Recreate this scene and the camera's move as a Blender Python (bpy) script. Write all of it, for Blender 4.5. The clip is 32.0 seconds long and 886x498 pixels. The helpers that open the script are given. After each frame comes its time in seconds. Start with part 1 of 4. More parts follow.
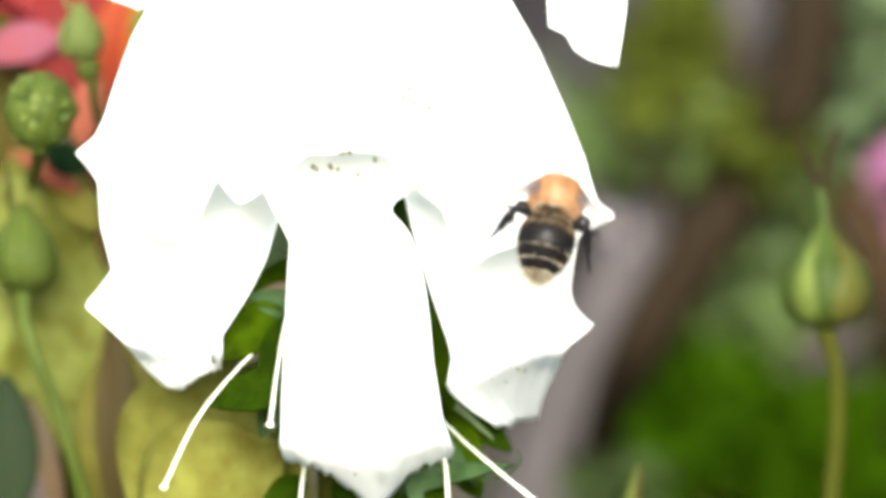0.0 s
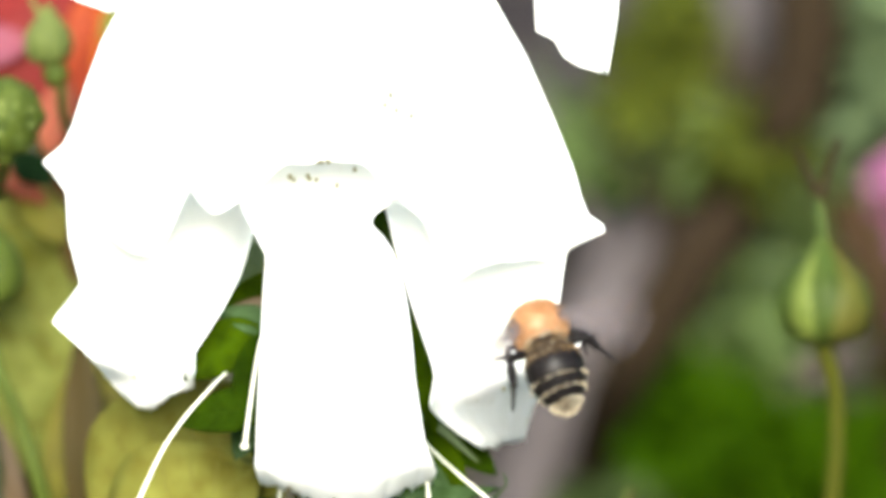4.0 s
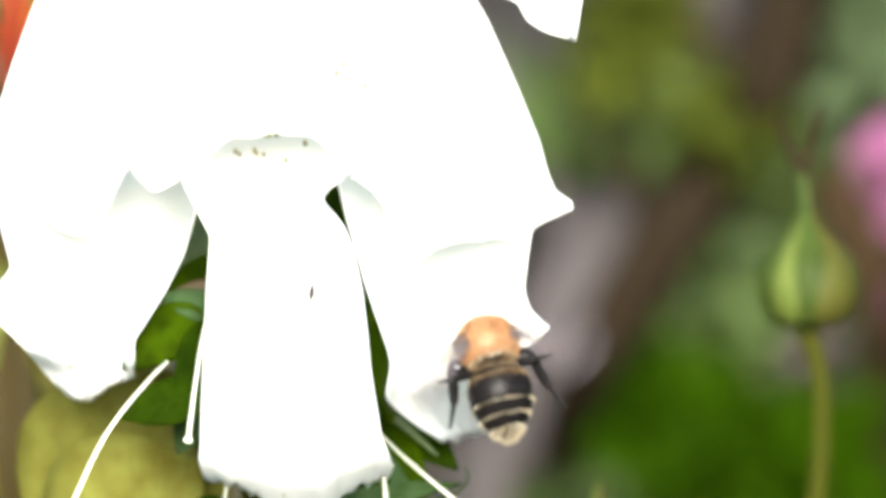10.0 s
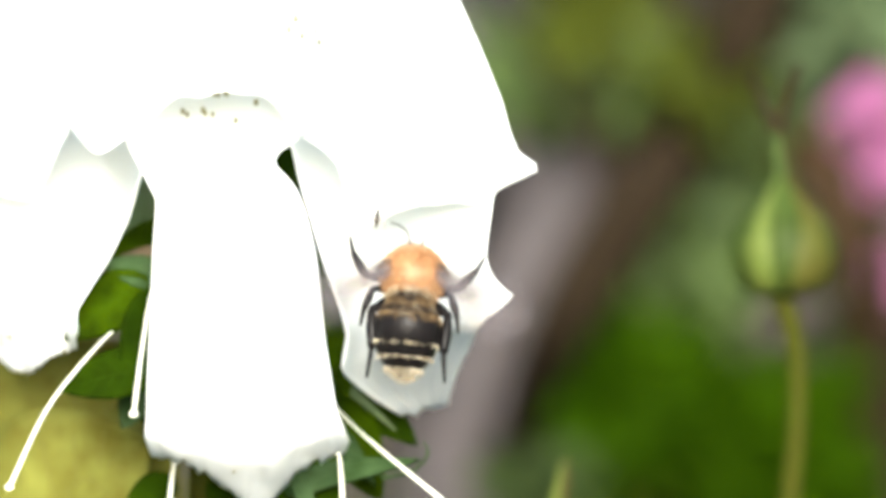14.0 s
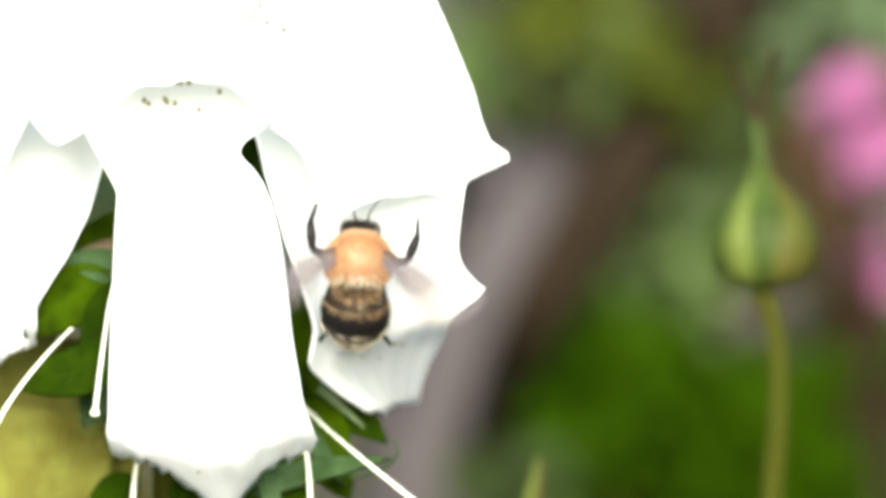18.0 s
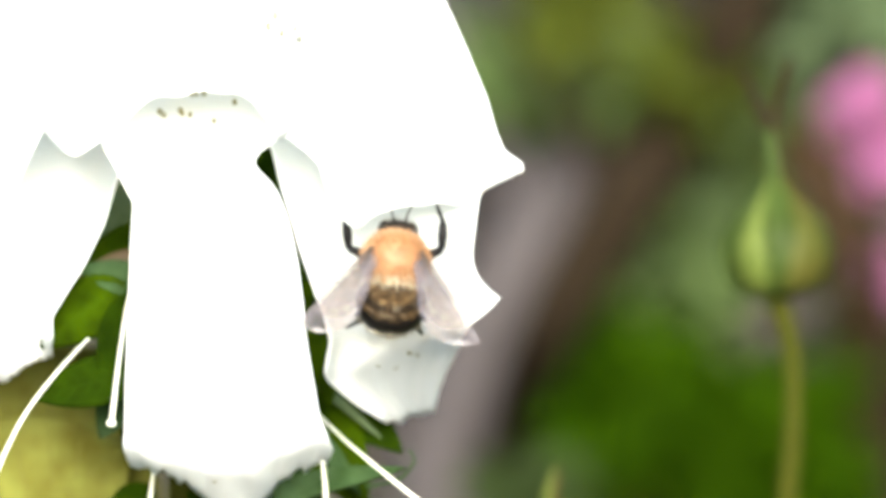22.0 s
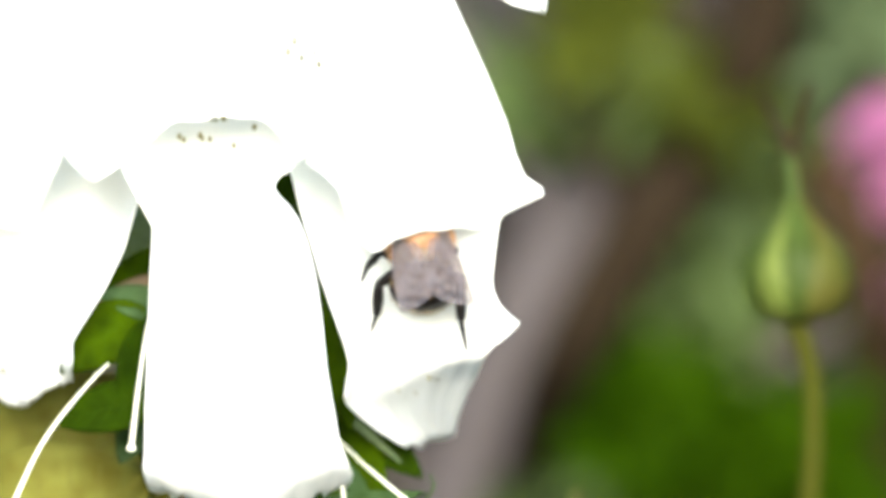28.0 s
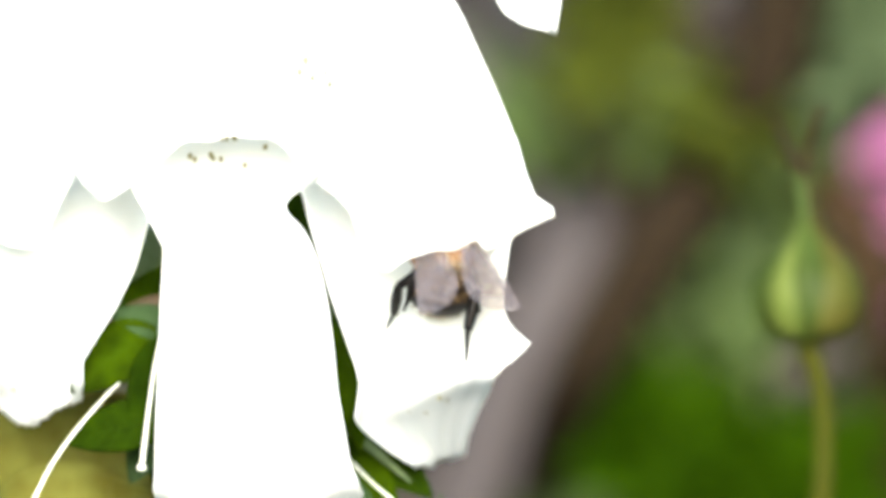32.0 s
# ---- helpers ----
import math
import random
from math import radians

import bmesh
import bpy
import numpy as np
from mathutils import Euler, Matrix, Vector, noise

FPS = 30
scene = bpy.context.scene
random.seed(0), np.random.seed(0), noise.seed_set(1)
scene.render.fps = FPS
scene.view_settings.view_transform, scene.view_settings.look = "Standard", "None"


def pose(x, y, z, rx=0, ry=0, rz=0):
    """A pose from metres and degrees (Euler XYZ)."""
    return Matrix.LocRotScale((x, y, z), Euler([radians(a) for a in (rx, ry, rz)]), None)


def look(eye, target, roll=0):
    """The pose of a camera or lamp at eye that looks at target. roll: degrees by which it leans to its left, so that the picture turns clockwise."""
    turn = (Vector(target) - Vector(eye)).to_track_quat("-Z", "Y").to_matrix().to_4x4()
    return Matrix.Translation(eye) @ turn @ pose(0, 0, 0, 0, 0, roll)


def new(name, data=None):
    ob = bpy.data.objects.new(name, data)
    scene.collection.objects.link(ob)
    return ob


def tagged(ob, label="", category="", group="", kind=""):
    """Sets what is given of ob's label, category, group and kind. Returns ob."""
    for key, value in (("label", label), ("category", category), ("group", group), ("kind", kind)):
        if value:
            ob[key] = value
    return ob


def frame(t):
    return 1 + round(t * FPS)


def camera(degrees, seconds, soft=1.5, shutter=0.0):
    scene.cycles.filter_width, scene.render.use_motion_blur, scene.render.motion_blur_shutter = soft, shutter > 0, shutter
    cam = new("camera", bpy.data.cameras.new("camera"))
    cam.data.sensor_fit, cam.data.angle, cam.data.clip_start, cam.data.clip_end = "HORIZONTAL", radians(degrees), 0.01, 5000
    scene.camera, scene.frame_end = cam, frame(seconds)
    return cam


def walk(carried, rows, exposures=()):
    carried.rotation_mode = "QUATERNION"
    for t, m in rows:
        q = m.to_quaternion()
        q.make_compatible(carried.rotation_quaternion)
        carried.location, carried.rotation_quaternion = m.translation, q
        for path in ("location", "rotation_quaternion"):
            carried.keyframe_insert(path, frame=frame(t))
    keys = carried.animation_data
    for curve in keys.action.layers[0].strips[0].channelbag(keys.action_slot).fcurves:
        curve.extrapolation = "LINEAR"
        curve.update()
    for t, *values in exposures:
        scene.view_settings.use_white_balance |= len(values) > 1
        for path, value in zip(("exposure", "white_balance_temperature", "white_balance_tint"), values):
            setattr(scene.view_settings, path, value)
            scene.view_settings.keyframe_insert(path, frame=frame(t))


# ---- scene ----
cam = camera(1.16945, 32.0, soft=4.6, shutter=0.8)

# A long lens: the eye stands 4.8 m off the flower and glides in to 4.0 m: time, distance (m), aim across and up (mm), lean (degrees)
H = 1.0
PATH = [
    (0.0, 4.8000, 0.00, 0.00, 0.00),
    (0.5, 4.7757, 0.39, 0.19, 0.07),
    (1.0, 4.7505, 1.23, 0.68, 0.07),
    (1.5, 4.7250, 1.97, 1.15, 0.09),
    (2.0, 4.6998, 2.25, 1.52, 0.11),
    (2.5, 4.6746, 2.10, 1.67, 0.10),
    (3.0, 4.6491, 1.85, 1.65, 0.11),
    (3.5, 4.6239, 1.66, 1.53, 0.12),
    (5.5, 4.5225, 2.80, 1.46, 0.16),
    (6.0, 4.4970, 3.42, 1.11, 0.15),
    (6.5, 4.4718, 3.65, 0.93, 0.14),
    (7.0, 4.4463, 3.45, 0.66, 0.12),
    (7.5, 4.4211, 3.27, 0.32, 0.07),
    (8.0, 4.3956, 3.30, -0.01, 0.02),
    (8.5, 4.3704, 3.73, -0.20, -0.02),
    (9.0, 4.3452, 4.49, -0.15, -0.05),
    (9.5, 4.3197, 5.43, -0.31, -0.08),
    (10.0, 4.2945, 6.12, -0.59, -0.10),
    (10.5, 4.2690, 6.32, -0.96, -0.11),
    (11.0, 4.2438, 6.61, -1.59, -0.12),
    (11.5, 4.2186, 7.37, -2.07, -0.13),
    (12.0, 4.1931, 8.65, -2.62, -0.13),
    (12.5, 4.1679, 9.60, -3.08, -0.12),
    (13.0, 4.1427, 10.21, -3.52, -0.12),
    (13.5, 4.1175, 10.29, -3.75, -0.14),
    (15.5, 4.0167, 10.16, -4.71, -0.29),
    (16.0, 3.9915, 10.72, -4.95, -0.32),
    (16.5, 3.9786, 11.27, -5.16, -0.34),
    (17.0, 3.9735, 11.91, -5.07, -0.35),
    (17.5, 3.9720, 12.44, -4.98, -0.37),
    (18.0, 3.9735, 12.84, -4.69, -0.41),
    (18.5, 3.9753, 12.91, -4.36, -0.44),
    (19.0, 3.9768, 12.75, -4.07, -0.49),
    (19.5, 3.9801, 12.59, -4.10, -0.50),
    (20.0, 3.9828, 12.40, -4.24, -0.51),
    (20.5, 3.9828, 12.14, -4.28, -0.53),
    (21.0, 3.9828, 11.91, -4.07, -0.58),
    (21.5, 3.9828, 11.74, -3.78, -0.60),
    (22.0, 3.9828, 11.47, -3.78, -0.61),
    (22.5, 3.9828, 10.94, -4.03, -0.61),
    (23.0, 3.9828, 10.42, -4.10, -0.64),
    (23.5, 3.9828, 10.09, -3.95, -0.67),
    (24.0, 3.9828, 10.16, -3.82, -0.68),
    (24.5, 3.9828, 10.44, -3.62, -0.67),
    (25.0, 3.9828, 10.39, -3.56, -0.65),
    (25.5, 3.9828, 9.90, -3.53, -0.66),
    (27.5, 3.9828, 8.54, -2.25, -0.61),
    (28.0, 3.9828, 9.68, -1.48, -0.62),
    (28.5, 3.9828, 10.68, -0.70, -0.61),
    (29.0, 3.9828, 11.33, -0.08, -0.61),
    (29.5, 3.9828, 11.40, 0.05, -0.62),
    (30.0, 3.9828, 10.86, -0.11, -0.62),
    (30.5, 3.9828, 9.86, -0.44, -0.61),
    (31.0, 3.9828, 9.04, -0.54, -0.61),
    (31.5, 3.9828, 8.67, -0.37, -0.61),
    (32.0, 3.9828, 8.71, 0.38, -0.52),
]
walk(cam, [(t, look((0.0, -d, H), (x / 1000, 0.0, H + z / 1000), r)) for t, d, x, z, r in PATH],
     [(0.0, 1.42, 6500, 6), (32.0, 1.42, 6500, 6)])

# The lens is a long one with a shallow depth of field, and stays sharp on the flower
focus = new("focus_mark")
focus.location = (0.006, -0.002, H - 0.004)
cam.data.dof.use_dof = True
cam.data.dof.focus_object = focus
cam.data.dof.aperture_fstop = 17.5

# ---------------------------------------------------------------- light
world = bpy.data.worlds.new("garden_sky")
scene.world = world
world.use_nodes = True
wn = world.node_tree
sky = wn.nodes.new("ShaderNodeTexSky")
sky.sky_type = "NISHITA"
sky.sun_disc = False
sky.sun_elevation = radians(19.0)
sky.sun_rotation = radians(178.9)
sky.air_density, sky.dust_density = 1.0, 2.5
wn.nodes["Background"].inputs["Strength"].default_value = 0.15
wn.links.new(sky.outputs[0], wn.nodes["Background"].inputs["Color"])
sun_data = bpy.data.lights.new("sun", "SUN")
sun_data.energy, sun_data.angle, sun_data.color = 4.9, radians(32.0), (1.0, 0.985, 0.96)
sun = new("sun", sun_data)
sun.matrix_world = look((0.05, -2.5, H + 0.86), (0, 0, H))


# ---------------------------------------------------------------- materials
def material(name, colour, rough=0.6, second=None, grain=400.0, bump=0.15, gloss=0.5, see_through=0.0, blotch=60.0, per_piece=0.0):
    """A procedural surface: two colours mixed by coarse blotches and fine grain, with bump. see_through: share of light let through."""
    m = bpy.data.materials.new(name)
    m.use_nodes = True
    nt = m.node_tree
    bsdf = nt.nodes["Principled BSDF"]
    out = nt.nodes["Material Output"]
    second = second or tuple(c * 0.72 for c in colour)
    coord = nt.nodes.new("ShaderNodeTexCoord")
    fine, coarse = nt.nodes.new("ShaderNodeTexNoise"), nt.nodes.new("ShaderNodeTexNoise")
    for n, s in ((fine, grain), (coarse, blotch)):
        n.inputs["Scale"].default_value = s
        n.inputs["Detail"].default_value = 4.0
        nt.links.new(coord.outputs["Object"], n.inputs["Vector"])
    add = nt.nodes.new("ShaderNodeMath")
    add.operation = "MULTIPLY_ADD"
    add.inputs[1].default_value = 0.45
    nt.links.new(fine.outputs["Fac"], add.inputs[0])
    nt.links.new(coarse.outputs["Fac"], add.inputs[2])
    ramp = nt.nodes.new("ShaderNodeMapRange")
    ramp.inputs["From Min"].default_value, ramp.inputs["From Max"].default_value = 0.5, 0.95
    nt.links.new(add.outputs[0], ramp.inputs["Value"])
    mix = nt.nodes.new("ShaderNodeMix")
    mix.data_type = "RGBA"
    mix.inputs["A"].default_value, mix.inputs["B"].default_value = (*colour, 1), (*second, 1)
    nt.links.new(ramp.outputs[0], mix.inputs["Factor"])
    last = mix.outputs["Result"]
    if per_piece:
        geo = nt.nodes.new("ShaderNodeNewGeometry")
        span = nt.nodes.new("ShaderNodeMapRange")
        span.inputs["To Min"].default_value, span.inputs["To Max"].default_value = 1 - per_piece, 1 + per_piece
        nt.links.new(geo.outputs["Random Per Island"], span.inputs["Value"])
        hsv = nt.nodes.new("ShaderNodeHueSaturation")
        nt.links.new(span.outputs[0], hsv.inputs["Value"])
        nt.links.new(last, hsv.inputs["Color"])
        last = hsv.outputs["Color"]
    nt.links.new(last, bsdf.inputs["Base Color"])
    bsdf.inputs["Roughness"].default_value = rough
    bsdf.inputs["Specular IOR Level"].default_value = gloss
    if bump:
        b = nt.nodes.new("ShaderNodeBump")
        b.inputs["Strength"].default_value, b.inputs["Distance"].default_value = bump, 0.0003
        nt.links.new(fine.outputs["Fac"], b.inputs["Height"])
        nt.links.new(b.outputs[0], bsdf.inputs["Normal"])
    if see_through:
        tr = nt.nodes.new("ShaderNodeBsdfTranslucent")
        nt.links.new(last, tr.inputs["Color"])
        ms = nt.nodes.new("ShaderNodeMixShader")
        ms.inputs[0].default_value = see_through
        nt.links.new(bsdf.outputs[0], ms.inputs[1])
        nt.links.new(tr.outputs[0], ms.inputs[2])
        nt.links.new(ms.outputs[0], out.inputs["Surface"])
    return m


def wing_material():
    m = bpy.data.materials.new("wing_membrane")
    m.use_nodes = True
    nt = m.node_tree
    bsdf, out = nt.nodes["Principled BSDF"], nt.nodes["Material Output"]
    bsdf.inputs["Base Color"].default_value = (0.135, 0.122, 0.135, 1)
    bsdf.inputs["Roughness"].default_value = 0.25
    clear = nt.nodes.new("ShaderNodeBsdfTransparent")
    clear.inputs["Color"].default_value = (0.84, 0.79, 0.73, 1)
    ms = nt.nodes.new("ShaderNodeMixShader")
    # cells between the veins scatter the light unevenly
    coord, cells = nt.nodes.new("ShaderNodeTexCoord"), nt.nodes.new("ShaderNodeTexVoronoi")
    cells.inputs["Scale"].default_value = 900.0
    nt.links.new(coord.outputs["Object"], cells.inputs["Vector"])
    span = nt.nodes.new("ShaderNodeMapRange")
    span.inputs["From Max"].default_value = 0.8
    span.inputs["To Min"].default_value, span.inputs["To Max"].default_value = 0.16, 0.52
    nt.links.new(cells.outputs["Distance"], span.inputs["Value"])
    nt.links.new(span.outputs[0], ms.inputs[0])
    nt.links.new(clear.outputs[0], ms.inputs[1])
    nt.links.new(bsdf.outputs[0], ms.inputs[2])
    nt.links.new(ms.outputs[0], out.inputs["Surface"])
    return m


PETAL = material("white_petal", (0.890, 0.915, 0.920), 0.55, (0.865, 0.89, 0.895), 700, 0.10, 0.3, 0.58, 90)
SPOT = material("olive_spot", (0.24, 0.22, 0.09), 0.6, (0.17, 0.15, 0.05), 900, 0)
SPOT_PALE = material("grey_spot", (0.19, 0.19, 0.15), 0.7, (0.15, 0.15, 0.12), 900, 0, 0.1)
STYLE = material("cream_style", (0.85, 0.86, 0.76), 0.5, (0.8, 0.8, 0.66), 900, 0.1, 0.4, 0.2)
LEAF = material("dark_leaf", (0.017, 0.036, 0.0012), 0.85, (0.007, 0.015, 0.0010), 600, 0.6, 0.0, 0.2, 260)
LEAF_DEEP = material("deep_blue_green_leaf", (0.012, 0.030, 0.012), 0.8, (0.007, 0.018, 0.006), 400, 0.5, 0.0, 0.2, 200)
LEAF_BLUE = material("blue_green_leaf", (0.0442, 0.0782, 0.0323), 0.75, (0.0204, 0.0408, 0.0119), 600, 0.6, 0.02, 0.2, 260)
LEAF_PALE = material("pale_green_leaf", (0.1190, 0.1615, 0.0808), 0.6, (0.0680, 0.1062, 0.0425), 350, 0.4, 0.08, 0.2, 160)
LEAF_TEAL = material("dull_teal_leaf", (0.0190, 0.0310, 0.0140), 0.7, (0.0136, 0.0220, 0.0096), 350, 0.4, 0.06, 0.15, 90)
# Shifted against the light: yellow brightened for upper leaves, mottled one dimmed for lower
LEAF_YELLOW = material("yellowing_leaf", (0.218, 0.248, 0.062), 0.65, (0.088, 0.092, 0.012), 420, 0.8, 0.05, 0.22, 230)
LEAF_MOTTLED_DIM = material("mottled_olive_leaf_dimmed", (0.190, 0.200, 0.042), 0.65, (0.110, 0.104, 0.017), 420, 0.8, 0.05, 0.22, 230)
LEAF_VEIN = material("yellow_green_vein", (0.150, 0.150, 0.028), 0.6, (0.110, 0.105, 0.02), 260, 0.3, 0.1)
LEAF_MID = material("olive_green_leaf", (0.030, 0.056, 0.0010), 0.85, (0.011, 0.021, 0.0008), 600, 0.5, 0.0, 0.2, 260)
LEAF_RIB = material("mid_green_vein", (0.024, 0.046, 0.003), 0.8, (0.018, 0.034, 0.002), 600, 0.2, 0.0)
LEAF_OLIVE = material("olive_brown_leaf", (0.165, 0.158, 0.022), 0.6, (0.090, 0.080, 0.012), 250, 0.4, 0.15, 0.2, 80)
LEAF_BROWN = material("brown_leaf_and_shade", (0.055, 0.038, 0.012), 0.6, (0.035, 0.03, 0.009), 250, 0.4, 0.1)
LEAF_TAN = material("tan_leaf_edge", (0.0934, 0.0567, 0.0295), 0.6, (0.0637, 0.0467, 0.0184), 300, 0.3, 0.3, 0.2)
VEIN = material("pale_midrib", (0.20, 0.25, 0.10), 0.5, (0.16, 0.2, 0.07), 500, 0.1, 0.2)
STALK = material("green_stalk", (0.031, 0.0395, 0.0060), 0.8, (0.031, 0.030, 0.0045), 250, 0.3, 0.0, 0, 40)
BUD = material("green_bud", (0.0328, 0.0541, 0.0098), 0.6, (0.0213, 0.0344, 0.0049), 300, 0.3, 0.12, 0.05, 130)
BUD_LIGHT = material("light_green_bud", (0.140, 0.170, 0.050), 0.6, (0.090, 0.120, 0.026), 300, 0.3, 0.2, 0.05, 130)
BUD_MID = material("mid_green_bud", (0.0638, 0.0892, 0.0153), 0.6, (0.0382, 0.0561, 0.0068), 300, 0.3, 0.12, 0.05, 130)
BUD_PALE = material("pale_green_and_bud_highlight", (0.092, 0.115, 0.026), 0.6, (0.052, 0.074, 0.012), 300, 0.2, 0.15)
BUD_RED = material("reddish_bud_base", (0.056, 0.044, 0.008), 0.6, (0.04, 0.048, 0.008), 300, 0.2, 0.12)
BUD_TIP = material("olive_brown_sepal_tip", (0.020, 0.013, 0.007), 0.7, (0.014, 0.011, 0.005), 300, 0.2, 0.05)
ROSE_RED = material("red_rose_petal", (0.165, 0.013, 0.013), 0.6, (0.145, 0.022, 0.020), 200, 0.2, 0.1, 0.25, 60)
ROSE_AMBER = material("amber_rose_petal", (0.36, 0.105, 0.018), 0.6, (0.34, 0.066, 0.012), 200, 0.2, 0.1, 0.25, 60)
ROSE_ORANGE = material("orange_rose_petal", (0.235, 0.026, 0.014), 0.6, (0.245, 0.046, 0.013), 200, 0.2, 0.1, 0.25, 60)
ROSE_PINK = material("pink_rose_petal", (0.20, 0.068, 0.112), 0.6, (0.20, 0.052, 0.062), 200, 0.2, 0.1, 0.25, 60)
SALMON = material("salmon_petal", (0.30, 0.085, 0.045), 0.6, (0.27, 0.075, 0.045), 200, 0.2, 0.1, 0.25, 60)
COSMOS = material("mauve_pink_petal", (0.223, 0.070, 0.167), 0.5, (0.186, 0.055, 0.131), 200, 0.2, 0.4, 0.25, 60)
MAROON = material("maroon_leaf", (0.060, 0.026, 0.014), 0.8, (0.050, 0.040, 0.010), 300, 0.3, 0.03)
BARK = material("grey_mauve_bark", (0.076, 0.067, 0.068), 0.85, (0.060, 0.053, 0.054), 90, 0.8, 0.05, 0, 22)
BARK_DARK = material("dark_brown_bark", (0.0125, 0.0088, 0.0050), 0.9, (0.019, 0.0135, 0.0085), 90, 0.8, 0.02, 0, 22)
BARK_RED = material("red_brown_bark", (0.0446, 0.0270, 0.0150), 0.9, (0.0314, 0.0210, 0.0120), 90, 0.8, 0.02, 0, 22)
FOLIAGE = material("mid_green_foliage", (0.1074, 0.1562, 0.0512), 0.7, (0.0732, 0.1122, 0.0342), 120, 0.3, 0.03, 0.3, 30, 0.3)
FOLIAGE_LIME = material("bright_green_foliage", (0.0281, 0.0663, 0.0008), 0.7, (0.0170, 0.0442, 0.0006), 120, 0.3, 0.02, 0.3, 30, 0.3)
FOLIAGE_DARK = material("dark_green_and_hedge_shade", (0.030, 0.046, 0.014), 0.8, (0.018, 0.028, 0.009), 60, 0.8, 0.03, 0, 12)
FOLIAGE_OLIVE = material("olive_green_foliage", (0.062, 0.076, 0.010), 0.7, (0.046, 0.058, 0.008), 120, 0.3, 0.03, 0.3, 30, 0.3)
FOLIAGE_TEAL = material("grey_green_foliage", (0.0808, 0.1148, 0.0553), 0.7, (0.0616, 0.0871, 0.0425), 120, 0.3, 0.03, 0.3, 30, 0.3)
FOLIAGE_DRY = material("dry_brown_foliage", (0.1023, 0.0853, 0.0800), 0.8, (0.0682, 0.0580, 0.0557), 120, 0.3, 0.05, 0.1, 30, 0.3)
FOLIAGE_SHADE = material("grey_purple_shade_foliage", (0.062, 0.055, 0.060), 0.8, (0.040, 0.038, 0.042), 120, 0.3, 0.03, 0.1, 30, 0.3)
SOIL = material("garden_soil", (0.07, 0.05, 0.035), 0.95, (0.05, 0.06, 0.025), 30, 0.8, 0.2, 0, 3)
FUR_TAWNY = material("tawny_fur", (0.45, 0.295, 0.175), 0.75, (0.28, 0.140, 0.062), 900, 0, 0.2, 0.15, 300, 0.3)
SKIN_TAWNY = material("tawny_skin", (0.2880, 0.1600, 0.0720), 0.6, (0.2400, 0.1120, 0.0440), 900, 0.3)
CHITIN = material("black_chitin", (0.0035, 0.0032, 0.0040), 0.36, (0.007, 0.006, 0.006), 900, 0.3, 0.09)
CHITIN_BROWN = material("brown_black_chitin", (0.016, 0.010, 0.006), 0.6, (0.010, 0.007, 0.005), 900, 0.3, 0.08)
WING_VEIN = material("brown_wing_vein", (0.05, 0.033, 0.024), 0.5, (0.035, 0.025, 0.018), 900, 0)
FUR_PALE = material("pale_fur", (0.47, 0.43, 0.33), 0.8, (0.33, 0.28, 0.19), 900, 0, 0.2, 0.15, 300, 0.3)
FUR_BLACK = material("black_fur", (0.02, 0.016, 0.012), 0.8, (0.05, 0.035, 0.02), 900, 0, 0.3, 0, 300, 0.3)
FUR_BROWN = material("brown_fur", (0.17, 0.105, 0.042), 0.8, (0.07, 0.044, 0.02), 900, 0, 0.3, 0.05, 300, 0.35)
EYE = material("bee_eye", (0.012, 0.010, 0.010), 0.15, (0.02, 0.014, 0.01), 900, 0)
WING = wing_material()


# ---------------------------------------------------------------- builders
EYE_OFF = 4.8


def at(u, v, y=0.0):
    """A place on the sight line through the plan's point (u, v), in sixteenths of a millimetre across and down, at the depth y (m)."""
    k = (EYE_OFF + y) / EYE_OFF / 16000
    return Vector(((u - 784) * k, y, H + (441 - v) * k))


def thing(name, label, category, place=(0, 0, 0), group="", kind=""):
    ob = new(name)
    ob.location = place
    return tagged(ob, label, category, group, kind)


def part(name, bm, mat, parent, label="", smooth=True):
    """Links a bmesh, given in world places, as one mesh under a thing or a part."""
    me = bpy.data.meshes.new(name)
    if smooth:
        for f in bm.faces:
            f.smooth = True
    bm.to_mesh(me)
    bm.free()
    me.materials.append(mat)
    ob = new(name, me)
    if parent is not None:
        top, off = parent, Vector((0, 0, 0))
        while top is not None:
            off += Vector(top.location)
            top = top.parent
        me.transform(Matrix.Translation(-off))
        ob.parent = parent
    if label:
        ob["label"] = label
    return ob


def thick(ob, amount, offset=0.0):
    mod = ob.modifiers.new("thickness", "SOLIDIFY")
    mod.thickness, mod.offset = amount, offset
    return ob


def grid(rows):
    """A sheet from rows of equally many places."""
    bm = bmesh.new()
    vs = [[bm.verts.new(p) for p in row] for row in rows]
    for a, b in zip(vs, vs[1:]):
        for i in range(len(a) - 1):
            try:
                bm.faces.new((a[i], a[i + 1], b[i + 1], b[i]))
            except ValueError:
                pass
    return bm


def curve_points(pts, n):
    """A smooth line through a few places, evenly split between them, that does not overshoot long spans."""
    pts = [Vector(p) for p in pts]
    m = len(pts) - 1
    gaps = [max((pts[k + 1] - pts[k]).length, 1e-9) for k in range(m)]
    way = [(pts[k + 1] - pts[k]) / gaps[k] for k in range(m)]
    tang = [way[0]] + [(way[k - 1] * gaps[k] + way[k] * gaps[k - 1]) / (gaps[k] + gaps[k - 1]) for k in range(1, m)] + [way[-1]]
    out = []
    for i in range(n + 1):
        s = i / n * m
        k = min(int(s), m - 1)
        f, h = s - k, gaps[k]
        out.append(pts[k] * (2 * f ** 3 - 3 * f * f + 1) + tang[k] * h * (f ** 3 - 2 * f * f + f)
                   + pts[k + 1] * (3 * f * f - 2 * f ** 3) + tang[k + 1] * h * (f ** 3 - f * f))
    return out


